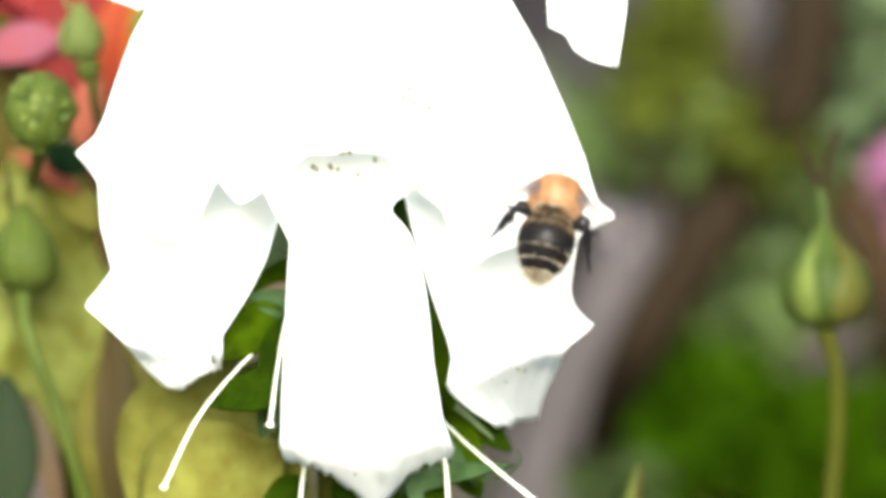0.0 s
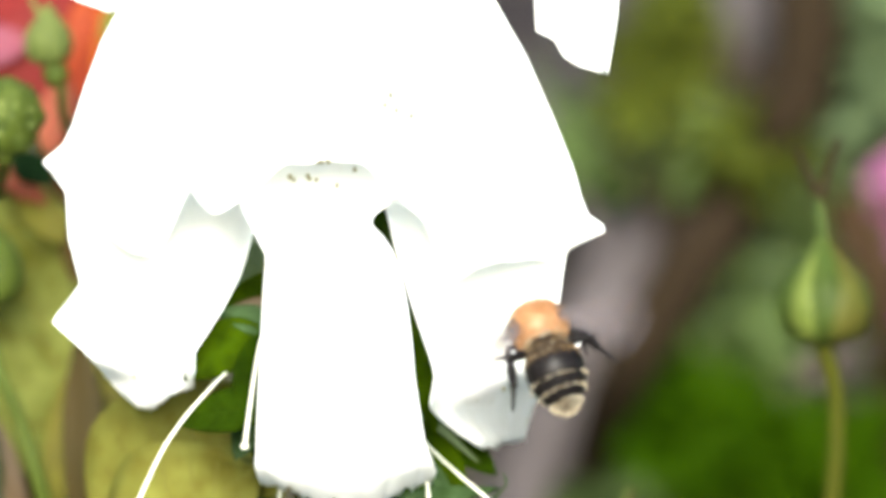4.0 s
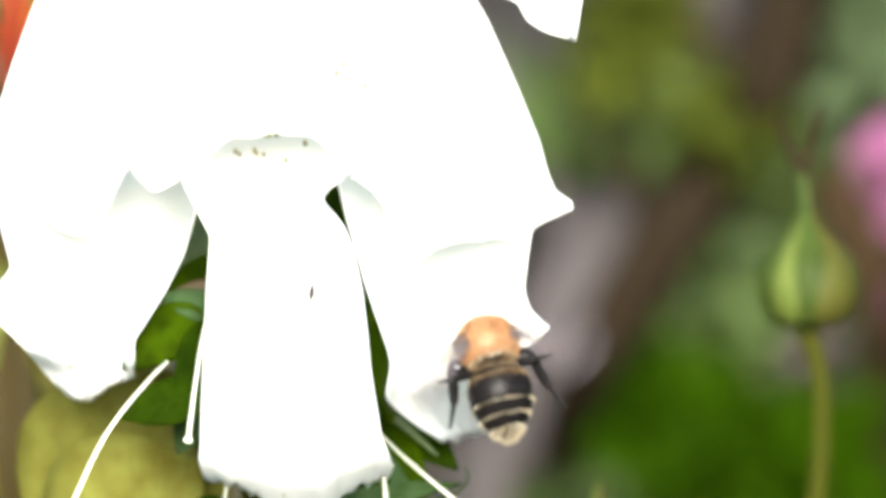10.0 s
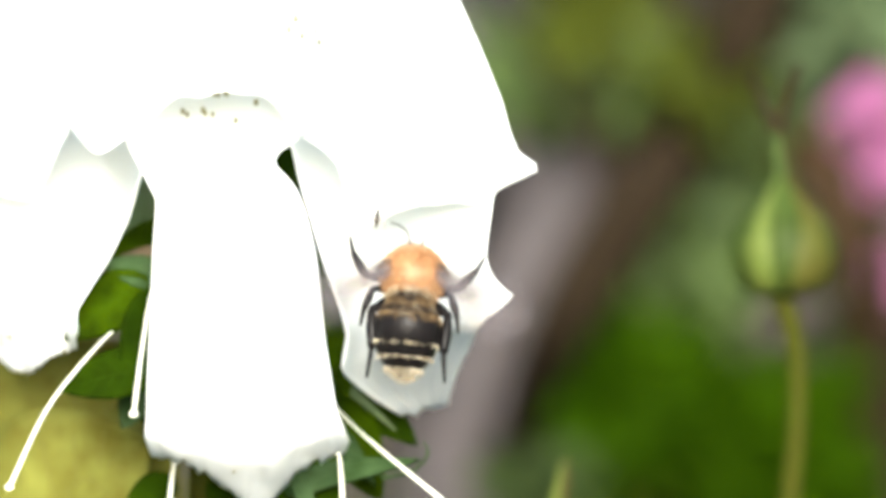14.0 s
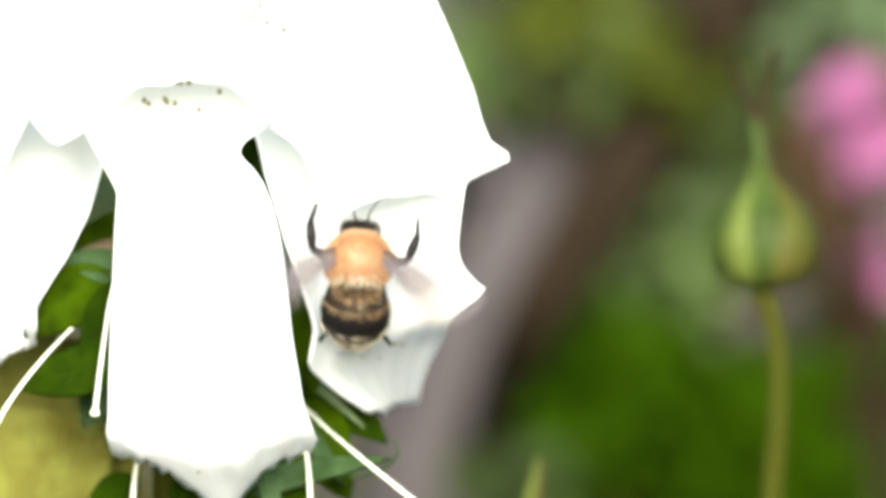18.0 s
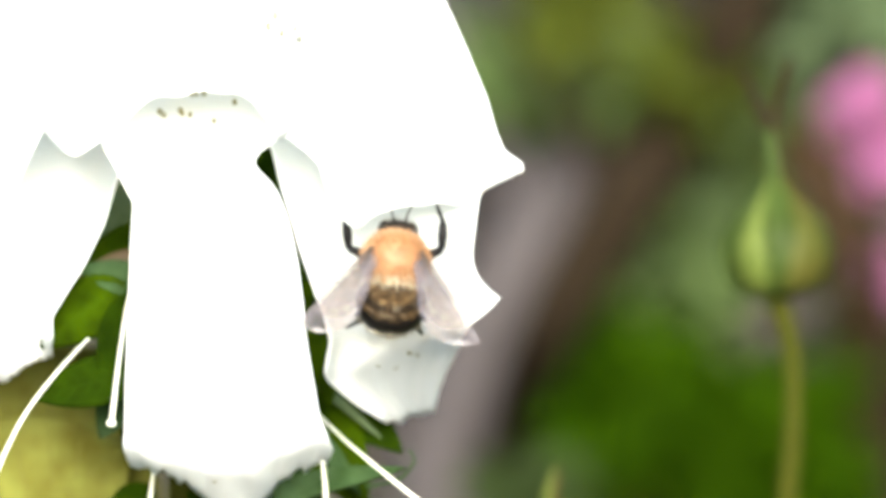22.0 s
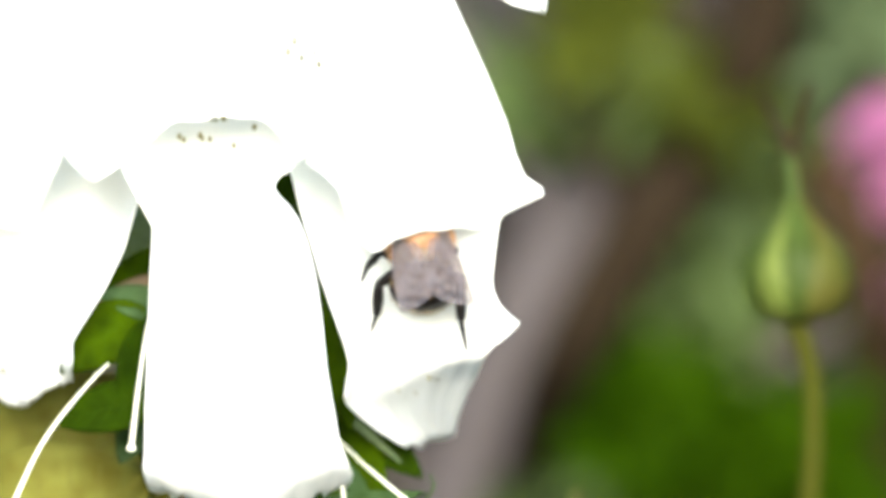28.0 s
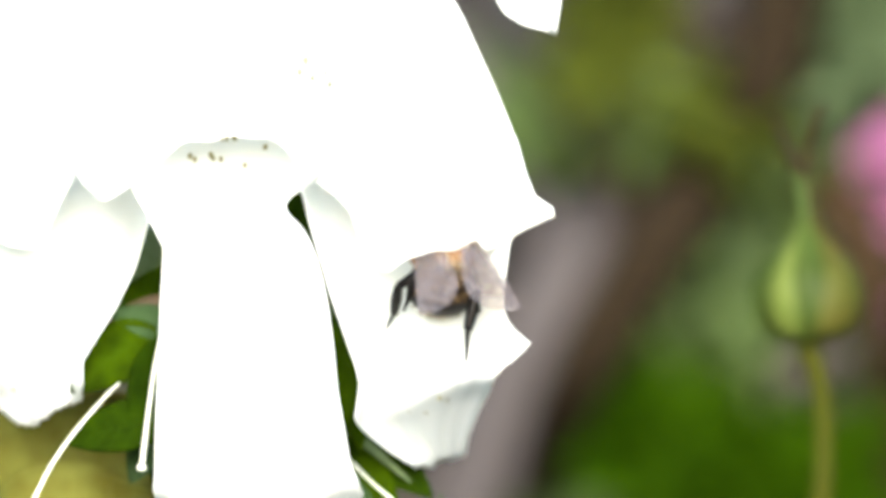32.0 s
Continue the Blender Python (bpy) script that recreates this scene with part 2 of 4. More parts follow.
def tube(pts, radii, n=24, sides=10, bm=None, rough=0.0):
    """A tapered stalk along a smooth line; radii are spread evenly over it."""
    line = curve_points(pts, n)
    bm = bm or bmesh.new()
    rings = []
    for i, p in enumerate(line):
        way = (line[min(i + 1, n)] - line[max(i - 1, 0)]).normalized()
        side = way.cross(Vector((0.13, -0.9, 0.41))).normalized()
        up = side.cross(way)
        r = float(np.interp(i / n, np.linspace(0, 1, len(radii)), radii))
        ring = []
        for k in range(sides):
            a = 2 * math.pi * k / sides
            q = r * (1 + rough * noise.noise(Vector((math.cos(a) * 2, math.sin(a) * 2, i * 0.35))))
            ring.append(bm.verts.new(p + side * q * math.cos(a) + up * q * math.sin(a)))
        rings.append(ring)
    for a, b in zip(rings, rings[1:]):
        for k in range(sides):
            bm.faces.new((a[k], a[(k + 1) % sides], b[(k + 1) % sides], b[k]))
    bm.faces.new(rings[0][::-1])
    bm.faces.new(rings[-1])
    return bm


def ball(bm, centre, size, turn=Matrix(), u=20, v=14):
    m = Matrix.Translation(centre) @ turn @ Matrix.Diagonal((*size, 1))
    bmesh.ops.create_uvsphere(bm, u_segments=u, v_segments=v, radius=1, matrix=m)
    return bm


def blade(base, tip, width, bow=0.0, face=(0, -1, 0), fold=0.18, shape=0.42, n=16, m=9, wave=0.0, seed=0.0, teeth=0.0):
    """A leaf or petal sheet from base to tip: pointed, folded along its midrib, bowed along its length."""
    base, tip = Vector(base), Vector(tip)
    way = tip - base
    side = way.cross(Vector(face)).normalized()
    nrm = side.cross(way).normalized()
    rows = []
    for i in range(n + 1):
        s = i / n
        w = width / 2 * (math.sin(math.pi * min(1, s ** (math.log(0.5) / math.log(shape)))) ** 0.8 if 0 < s < 1 else 0.02)
        row = []
        for j in range(m):
            e = 2 * j / (m - 1) - 1
            we = w * (1 + (teeth * (0.5 - abs((s * 14) % 1 - 0.5)) if abs(e) > 0.9 else 0))
            lift = bow * math.sin(math.pi * s) * way.length + fold * abs(e) * w + wave * width * noise.noise(Vector((s * 3, e * 1.5, seed)))
            row.append(base + way * s + side * e * we + nrm * lift)
        rows.append(row)
    return grid(rows)


def side_veins(parent, base, tip, width, bow, face, fold, shape, wave, seed, size, mat):
    """Raised veins that branch off a leaf's midrib towards its edge."""
    base, tip = Vector(base), Vector(tip)
    way = tip - base
    side = way.cross(Vector(face)).normalized()
    nrm = side.cross(way).normalized()

    def spot(s, e):
        w = width / 2 * math.sin(math.pi * min(1, s ** (math.log(0.5) / math.log(shape)))) ** 0.8
        lift = bow * math.sin(math.pi * s) * way.length + fold * abs(e) * w + wave * width * noise.noise(Vector((s * 3, e * 1.5, seed)))
        return base + way * s + side * e * w + nrm * (lift + 0.0002)

    for k in range(6):
        for d in (-1, 1):
            s0 = 0.12 + 0.13 * k + 0.03 * d
            pts = [spot(s0 + 0.16 * e, d * e) for e in (0.02, 0.3, 0.6, 0.9)]
            part("vein", tube(pts, [size, size * 0.7, size * 0.25], 12, 6), mat, parent)
    part("midrib", tube([spot(s, 0.0) for s in (0.03, 0.3, 0.6, 0.95)], [size * 1.6, size * 1.2, size * 0.4], 16, 6), mat, parent)


def leaf(parent, base, tip, width, mat, bow=0.06, face=(0, -1, 0), rib=None, wave=0.03, seed=0.0, fold=0.18, shape=0.42, teeth=0.0, name="leaf", label="", amount=0.0003):
    ob = thick(part(name, blade(base, tip, width, bow, face, fold, shape, 16, 9, wave, seed, teeth), mat, parent, label), amount)
    if rib:
        b, t = Vector(base), Vector(tip)
        off = Vector(face).normalized() * width * 0.02
        n = (t - b).cross(Vector(face)).normalized().cross(t - b).normalized()
        pts = [b + (t - b) * s + n * (bow * math.sin(math.pi * s) * (t - b).length + wave * width * noise.noise(Vector((s * 3, 0, seed)))) + off * 0.4 for s in (0, 0.33, 0.66, 0.97)]
        part("midrib", tube(pts, [rib, rib * 0.8, rib * 0.3], 14, 6), VEIN, ob)
    return ob


def foliage(parent, centre, size, count, long, mat, seed, name="foliage", squash=1.0):
    """A loose mass of small single leaves with gaps between them."""
    rng = random.Random(seed)
    verts, faces = [], []
    for _ in range(count):
        d = Vector((rng.gauss(0, 0.45), rng.gauss(0, 0.45), rng.gauss(0, 0.45)))
        c = Vector(centre) + Vector((d.x * size[0], d.y * size[1], d.z * size[2]))
        way = Vector((rng.uniform(-1, 1), rng.uniform(-1, 1), rng.uniform(-0.9, 0.6))).normalized()
        side = way.cross(Vector((rng.uniform(-1, 1), rng.uniform(-1, 0.2), rng.uniform(0, 1)))).normalized()
        nrm = side.cross(way)
        L = long * rng.uniform(0.6, 1.3)
        w = L * 0.26 * squash
        k = len(verts)
        verts += [c, c + way * L * 0.4 + side * w + nrm * w * 0.3, c + way * L * 0.45, c + way * L * 0.4 - side * w + nrm * w * 0.3, c + way * L - nrm * L * 0.12]
        faces += [(k, k + 1, k + 2), (k, k + 2, k + 3), (k + 1, k + 4, k + 2), (k + 2, k + 4, k + 3)]
    me = bpy.data.meshes.new(name)
    me.from_pydata([tuple(v) for v in verts], [], faces)
    me.materials.append(mat)
    ob = new(name, me)
    me.transform(Matrix.Translation(-Vector(parent.location)))
    ob.parent = parent
    tagged(ob, kind="stuff")
    return ob


# ---------------------------------------------------------------- setting
nx = [-4000, -400, -40, -8] + [x * 0.25 for x in range(-16, 17)] + [8, 40, 400, 4000]
part_rows = [[Vector((x, y, 0.02 * noise.noise(Vector((x * 1.3, y * 1.3, 0))) if abs(x) < 8 and abs(y) < 8 else 0)) for x in nx] for y in nx]
tagged(part("ground", grid(part_rows), SOIL, None), "dark garden soil under the flower bed", "ground", kind="structure")

# ---------------------------------------------------------------- the white foxglove
def eased(table, d, reach=0.22):
    """A value from a short table of (place, value), its corners slightly rounded."""
    xs, ys = [p[0] for p in table], [p[1] for p in table]
    return sum(float(np.interp(d + o * reach, xs, ys)) for o in (-1, -0.5, 0, 0.5, 1)) / 5


class Bell:
    """One bell of the spike. All lengths are in millimetres from the bell's neck, d down and x across.
    left, right: how far the corolla reaches to each side at depth d; front: the upper lip's edge by angle; tip: the lower lip's
    end by place across it; lobe: how far the upper lip alone reaches to the left; skew: the throat is deeper on one side; fold: depth at which the lower lip turns under; by how much it hangs towards the eye: y."""

    def __init__(self, neck, y, left, right, front, tip, fold, deep=(12.0, 5.0), turn_under=2.7, seed=1.0, lobe=None, ruffle=1.0, skew=0.0):
        self.neck, self.y, self.left, self.right = neck, y, left, right
        self.front, self.tip, self.fold, self.deep = front, tip, fold, deep
        self.under, self.seed = turn_under, seed
        self.lobe, self.ruffle, self.skew = lobe or left, ruffle, skew

    def place(self, x, dy, d):
        y = (self.y + dy) / 1000
        k = (EYE_OFF + y) / EYE_OFF
        return Vector(((self.neck[0] + x) * k / 1000, y, H + (self.neck[1] - d) * k / 1000))

    def swell(self, d):
        return min(1.0, 0.35 + 0.65 * math.sin(min(1.0, d / 22.0) * math.pi / 2))

    def outer(self, angle, d):
        """On the upper side: angle -90 (left) over 0 (towards the eye) to 90 (right)."""
        a = radians(angle)
        l, r = eased(self.lobe, d), eased(self.right, d)
        x = (l + r) / 2 + (r - l) / 2 * math.sin(a)
        ruffle = 0.25 * noise.noise(Vector((x * 0.25, d * 0.2, self.seed)))
        return self.place(x, -self.deep[0] * self.swell(d) * (1 + self.skew * math.sin(a)) * math.cos(a) + ruffle, d)

    def inner(self, e, d):
        """On the lower side and its lip: e from -1 (left) to 1 (right)."""
        l, r = eased(self.left, d), eased(self.right, d)
        x = (l + r) / 2 + (r - l) / 2 * e
        fold = eased(self.fold, e, 0.05) + 0.25 * noise.noise(Vector((e * 5, 5, self.seed))) + 0.4 * self.ruffle * noise.noise(Vector((e * 14, 8, self.seed)))
        flat = min(1.0, max(0.0, (d - fold + 0.6) / 2.0))
        cup = (1 + self.skew * e * (1 - flat)) * (math.sqrt(max(0.0, 1 - e * e * 0.96)) * (1 - flat) + 0.95 * flat)
        dy = self.deep[1] * self.swell(d) * cup + self.under * max(0.0, d - fold)
        dy += ((0.7 * noise.noise(Vector((e * 4, d * 0.5, self.seed + 2))) + 0.8 * noise.noise(Vector((e * 10, d * 0.25, self.seed + 5)))) if d > fold else 0.0) * self.ruffle * min(1.0, max(0.0, d - fold))
        dy += 0.4 * self.ruffle * noise.noise(Vector((e * 11, d * 0.3, self.seed + 4))) * min(1.0, max(0.0, (d - fold + 1.5) / 2))
        dy += 0.5 * noise.noise(Vector((x * 0.18, d * 0.1, self.seed + 7))) * min(1, d / 30)
        return self.place(x, dy, d)

    def build(self, parent, label=""):
        bm = bmesh.new()
        n, m = 60, 44
        rows = []
        for i in range(n + 1):
            row = []
            for j in range(m + 1):
                ang = -90 + 180 * j / m
                h = eased(self.front, ang, 3) + 0.35 * noise.noise(Vector((ang * 0.06, 0, self.seed + 3)))
                row.append(self.outer(ang, 0.3 + (h - 0.3) * i / n))
            rows.append(row)
        sheets = [rows]
        rows = []
        n2 = 90
        for i in range(n2 + 1):
            row = []
            for j in range(m + 1):
                e = math.sin(radians(-90 + 180 * j / m))
                h = eased(self.tip, e, 0.04) + 0.5 * noise.noise(Vector((e * 6, 2, self.seed))) + 0.6 * self.ruffle * noise.noise(Vector((e * 13, 4, self.seed)))
                row.append(self.inner(e, 0.3 + (h - 0.3) * i / n2))
            rows.append(row)
        sheets.append(rows)
        for rws in sheets:
            vs = [[bm.verts.new(p) for p in row] for row in rws]
            for a, b in zip(vs, vs[1:]):
                for k in range(len(a) - 1):
                    bm.faces.new((a[k], a[k + 1], b[k + 1], b[k]))
        bmesh.ops.remove_doubles(bm, verts=bm.verts, dist=0.00002)
        ob = thick(part("corolla", bm, PETAL, parent, label), 0.00025)
        # calyx: five green sepals and a short stalk over the neck
        top = self.place(0, 0, 0)
        for k in range(5):
            a = 2 * math.pi * k / 5
            out = Vector((math.cos(a), math.sin(a), 0))
            leaf(parent, top + Vector((0, 0, 0.003)), top + out * 0.006 + Vector((0, 0, -0.006)), 0.005, LEAF_BLUE, 0.1, out + Vector((0, 0, 0.5)), name="sepal", amount=0.0003)
        return ob

    def spots(self, corolla, marks, front=False):
        """Small raised freckles inside the bell: across, depth (mm), size (mm)."""
        for x, d, s in marks:
            l, r = eased(self.left, d), eased(self.right, d)
            e = (x - (l + r) / 2) / ((r - l) / 2)
            c = self.outer(math.degrees(math.asin(e)), d) if front else self.inner(e, d)
            bm = ball(bmesh.new(), c + Vector((0, -0.00045 if front else -0.00018, 0)), (s / 2200, 0.0003 if front else 0.00012, s / 1700), Matrix(), 8, 6)
            part("freckle", bm, SPOT_PALE if front else SPOT, corolla)


foxglove = thing("foxglove", "white foxglove spike with drooping freckled bells", "flower", (-0.011, 0.022, 0.0))
stem_line = [(-0.012, 0.024, -0.01), (-0.016, 0.026, 0.4), (-0.011, 0.022, 0.85), (-0.0105, 0.019, 1.0), (-0.0105, 0.012, 1.05), (-0.010, 0.010, 1.12)]
part("stem", tube(stem_line, [0.006, 0.005, 0.0036, 0.003, 0.002], 40, 12, None, 0.1), STALK, foxglove)


def across(u):
    return (u - 784) / 16


def down(v, neck):
    return (v - neck) / 16


right_bell = Bell((0.0, 37.0), 3.0,
    [(0, -3), (9, -5), (22, -6), (28, -5.2), (30.4, -4.4), (32.1, -3.9), (33.8, -3.5), (35.7, -3.0), (38.3, -2.2), (40.9, -1.5), (43.9, -0.5), (47.3, 0.7), (49, 1.1), (51.2, 0.7), (52.4, 0.5), (54.1, 2.25), (55.4, 4.1), (56.4, 6.0)],
    [(0, 3), (4, 5), (9.4, 7.3), (15, 10.5), (22, 13.6), (27, 15.6), (30, 16.4), (32, 17.2), (33.0, 18.9), (33.9, 18.9), (34.3, 17.4), (35.6, 14.9), (38.2, 14.5), (41.4, 14.1), (42.6, 14.3), (43.7, 14.8), (44.8, 15.8), (45.2, 16.8), (46.2, 15.8), (48.1, 13.5), (50, 12.7), (52, 11.6), (53.8, 10.9), (55.8, 10.4), (57, 10.2)],
    [(-90, 29.8), (-65, 30.4), (-50, 31.2), (-43, 31.9), (-36, 35.0), (-28, 38.0), (-20, 38.9), (-12, 38.3), (-6, 37.6), (10, 37.0), (28, 36.5), (54, 36.9), (65, 36.4), (75, 35.6), (84, 34.6), (90, 33.6)],
    [(-1, 56.4), (-0.3, 56.6), (0.2, 56.0), (1, 55.8)],
    [(-1, 52.5), (-0.36, 50.1), (0, 49.5), (1, 48.2)], (3.8, 6.0), 1.9, ruffle=0.2, skew=-0.8)
left_bell = Bell((-20.0, 37.0), 3.0,
    [(0, -3), (4, -7), (9.4, -12.1), (13.5, -14.3), (18.7, -16.2), (22.5, -17.4), (24.6, -18.4), (25.6, -19.6), (26.4, -20.7), (27.4, -19.7), (29.5, -18.1), (34.4, -17.8), (39.3, -16.5), (41.4, -18.0), (43.3, -19.6), (45.0, -17.6), (46.3, -16.2), (49.5, -13.5), (52.7, -10.2)],
    [(0, 3), (9, 6), (22, 6), (28, 4), (33.4, 1.8), (38, 0.4), (41.8, -1.5), (46.6, -4.6), (50.3, -4.5), (53, -5.5)],
    [(-90, 26.2), (-70, 28.6), (-45, 33), (-20, 36), (-3, 36.5), (4, 35), (9, 31.6), (13, 28.8), (24, 28), (50, 28), (90, 28)],
    [(-1, 52), (-0.6, 52.6), (0.0, 52.0), (0.6, 50.6), (1, 50.4)],
    [(-1, 47.5), (0, 48.9), (1, 49.2)], (0.9, 7.5), 0.9, ruffle=0.8, skew=0.65)
centre_bell = Bell((-11.5, 37.0), -4.0,
    [(0, -3), (4, -6), (9, -8), (22, -9.3), (28, -9.0), (31, -8.2), (33.4, -6.8), (36.2, -5.3), (40.6, -5.6), (46.9, -5.9), (53, -6.2), (57, -6.3), (58.6, -6.5), (60.2, -6.1), (66, -6)],
    [(0, 3), (4, 7), (9, 8.5), (22, 9.5), (28, 9.2), (29.8, 8.9), (30.4, 8.3), (31.2, 6.9), (31.9, 5.75), (33.2, 5.7), (34, 6.7), (35.5, 7.8), (37.6, 8.6), (39.8, 9.15), (42, 9.55), (45.4, 9.95), (49.4, 10.3), (56.2, 11.4), (58, 12.2), (59.2, 12.8), (60.1, 12.0), (66, 11)],
    [(-90, 27.6), (-80, 28.8), (-64, 30.5), (-48, 31.9), (-40, 31.7), (-30.6, 30.7), (-20, 29.0), (-7, 26.5), (0, 26.4), (6, 26.8), (15, 26.0), (33, 26.2), (45, 27.3), (57, 29.2), (70, 30.4), (90, 30)],
    [(-1, 60), (-0.7, 60.9), (-0.35, 62.2), (0.0, 64.8), (0.22, 65.4), (0.4, 64), (0.52, 62), (0.7, 61.1), (1, 60.2)],
    [(-1, 59.0), (-0.6, 59.6), (-0.2, 60.6), (0.2, 60.4), (0.6, 58.9), (1, 58.6)], (7.5, 5.0), 1.9, ruffle=1.2,
    lobe=[(0, -3), (4, -6), (9, -8), (18, -10.6), (24, -13.2), (28, -13.8), (34, -13.8)])
spare_bell = Bell((16.0, 62.0), 5.0,
    [(0, -3), (10, -5), (24, -5.6), (31, -4.6), (34.4, -4.4), (37.6, -4.2), (37.9, -2.5), (40.0, -1.4), (41.2, 0.6), (41.7, 3)],
    [(0, 3), (10, 5), (24, 6), (32, 4.4), (36, 4.1), (41.7, 3.2), (43, 3)],
    [(-90, 28), (0, 27), (90, 28)],
    [(-1, 41.4), (0, 41.6), (1, 41.8)],
    [(-1, 60), (1, 60)], (9.0, 4.0))
upper_bell = Bell((-33.0, 60.0), 4.0,
    [(0, -3), (10, -7), (22, -9), (30, -8), (32.4, -3.6), (33.2, -1), (34, 0)],
    [(0, 3), (10, 6), (22, 8), (30, 5), (33, 2.0), (34, 2)],
    [(-90, 24), (0, 23), (90, 24)],
    [(-1, 33.2), (0, 33.3), (1, 33.3)],
    [(-1, 60), (1, 60)], (9.0, 4.0))

c = centre_bell.build(foxglove, "white bell with a ruffled lower lip")
centre_bell.spots(c, [(-2.9, 27.9, 0.5), (-2.5, 28.2, 0.45), (-1.0, 27.8, 0.5), (-0.8, 28.1, 0.45), (-0.1, 28.2, 0.45), (0.1, 26.2, 0.6), (0.5, 26.3, 0.45), (1.2, 26.2, 0.6), (2.1, 28.8, 0.45), (4.0, 27.1, 0.5), (1.8, 61.9, 0.28), (2.6, 61.2, 0.3)])
centre_bell.spots(c, [(7.4, 20.2, 0.75), (7.9, 19.2, 0.75), (8.5, 20.8, 0.65)], True)
c = right_bell.build(foxglove, "white bell with a freckled lip folded under")
right_bell.spots(c, [(-2.0, 20.4, 0.65), (-1.5, 21.4, 0.65)], True)
right_bell.spots(c, [(8.3, 50.2, 0.5), (9.0, 50.4, 0.4), (5.4, 51.4, 0.3), (7.0, 51.6, 0.3)])
c = left_bell.build(foxglove, "white bell with a toothed lower lip")
left_bell.spots(c, [(-12.4, 46.4, 0.5), (-10.8, 49.0, 0.45)])
spare_bell.build(foxglove)
upper_bell.build(foxglove)

# styles that stay when a bell has dropped, each with a small blunt end
for pts in ([(470, 610, 0.012), (425, 648, 0.006), (350, 740, 0.002), (290, 862, 0.0)],
            [(540, 500, 0.012), (503, 580, 0.004), (490, 660, 0.003), (478, 752, 0.003)],
            [(560, 760, 0.016), (538, 830, 0.010), (530, 905, 0.008)],
            [(760, 740, 0.016), (787, 812, 0.010), (794, 905, 0.008)],
            [(770, 735, 0.018), (825, 785, 0.012), (885, 836, 0.008), (960, 897, 0.006)]):
    line = [at(*p) for p in pts]
    ob = part("style", tube([Vector((-0.0105, 0.018, line[0].z + 0.006))] + line, [0.00010, 0.00012, 0.00022], 30, 8), STYLE, foxglove)
    tip = bmesh.new()
    ball(tip, line[-1], (0.00046, 0.00034, 0.00034), Matrix(), 10, 6)
    part("stigma", tip, STYLE, ob)

# leafy bracts between and below the bells
for base, tip, width, mat, rib in (
        ((600, 400, 0.022), (425, 500, 0.021), 0.0085, LEAF_PALE, 0.0),
        ((560, 465, 0.017), (425, 532, 0.016), 0.0036, LEAF_MID, 0.0),
        ((560, 520, 0.0150), (425, 540, 0.0145), 0.0034, LEAF_TAN, 0.0),
        ((550, 560, 0.0125), (426, 524, 0.0110), 0.0034, LEAF_BLUE, 0.0),
        ((470, 535, 0.0150), (372, 612, 0.0150), 0.0034, LEAF_TAN, 0.0),
        ((500, 545, 0.0110), (375, 640, 0.0100), 0.0056, LEAF_MID, 0.0),
        ((506, 560, 0.0095), (462, 698, 0.0092), 0.0034, LEAF, 0.0),
        ((530, 680, 0.0090), (364, 716, 0.0100), 0.0048, LEAF, 0.0),
        ((500, 690, 0.0150), (462, 775, 0.0150), 0.0034, LEAF_BLUE, 0.0),
        ((545, 460, 0.0200), (500, 790, 0.0200), 0.0070, LEAF, 0.0),
        ((700, 330, 0.0180), (775, 600, 0.0190), 0.0080, LEAF, 0.0),
        ((745, 470, 0.0200), (800, 730, 0.0170), 0.0056, LEAF_MID, 0.0),
        ((690, 640, 0.0230), (905, 800, 0.0210), 0.0066, LEAF, 0.0),
        ((735, 668, 0.0200), (873, 778, 0.0185), 0.0009, LEAF_PALE, 0.0),
        ((720, 690, 0.0210), (850, 880, 0.0190), 0.0075, LEAF_MID, 0.0),
        ((750, 745, 0.0190), (842, 862, 0.0170), 0.0020, LEAF_BLUE, 0.0),
        ((650, 880, 0.0170), (910, 822, 0.0120), 0.0026, LEAF_BLUE, 0.00016),
        ((680, 815, 0.0180), (800, 930, 0.0140), 0.0062, LEAF, 0.0),
        ((720, 830, 0.0150), (745, 920, 0.0120), 0.0020, LEAF_BLUE, 0.0),
        ((540, 850, 0.0180), (460, 905, 0.0150), 0.0036, LEAF, 0.0),
        ((600, 840, 0.0190), (660, 930, 0.0170), 0.0050, LEAF, 0.0)):
    b, t = at(*base), at(*tip)
    ob = leaf(foxglove, b, t, width, mat, 0.08, (0.15, -1, 0.35), rib, 0.06, width * 1000 + base[0], name="bract")
    if width > 0.0045:
        side_veins(ob, b, t, width, 0.08, (0.15, -1, 0.35), 0.18, 0.42, 0.06, width * 1000 + base[0], 0.00003, LEAF_RIB)
part("tendril", tube([at(850, 850, 0.012), at(905, 835, 0.012), at(922, 810, 0.012), at(915, 795, 0.012)], [0.00016, 0.00014, 0.00009], 16, 6), LEAF_BLUE, foxglove)


# ---------------------------------------------------------------- neighbours: buds, rose and big leaves
def bud_girth(s):
    return float(np.interp(s, (0, 0.04, 0.12, 0.26, 0.40, 0.54, 0.66, 0.78, 0.89, 1), (0.18, 0.56, 0.83, 0.98, 1.0, 0.92, 0.74, 0.47, 0.24, 0.11)))


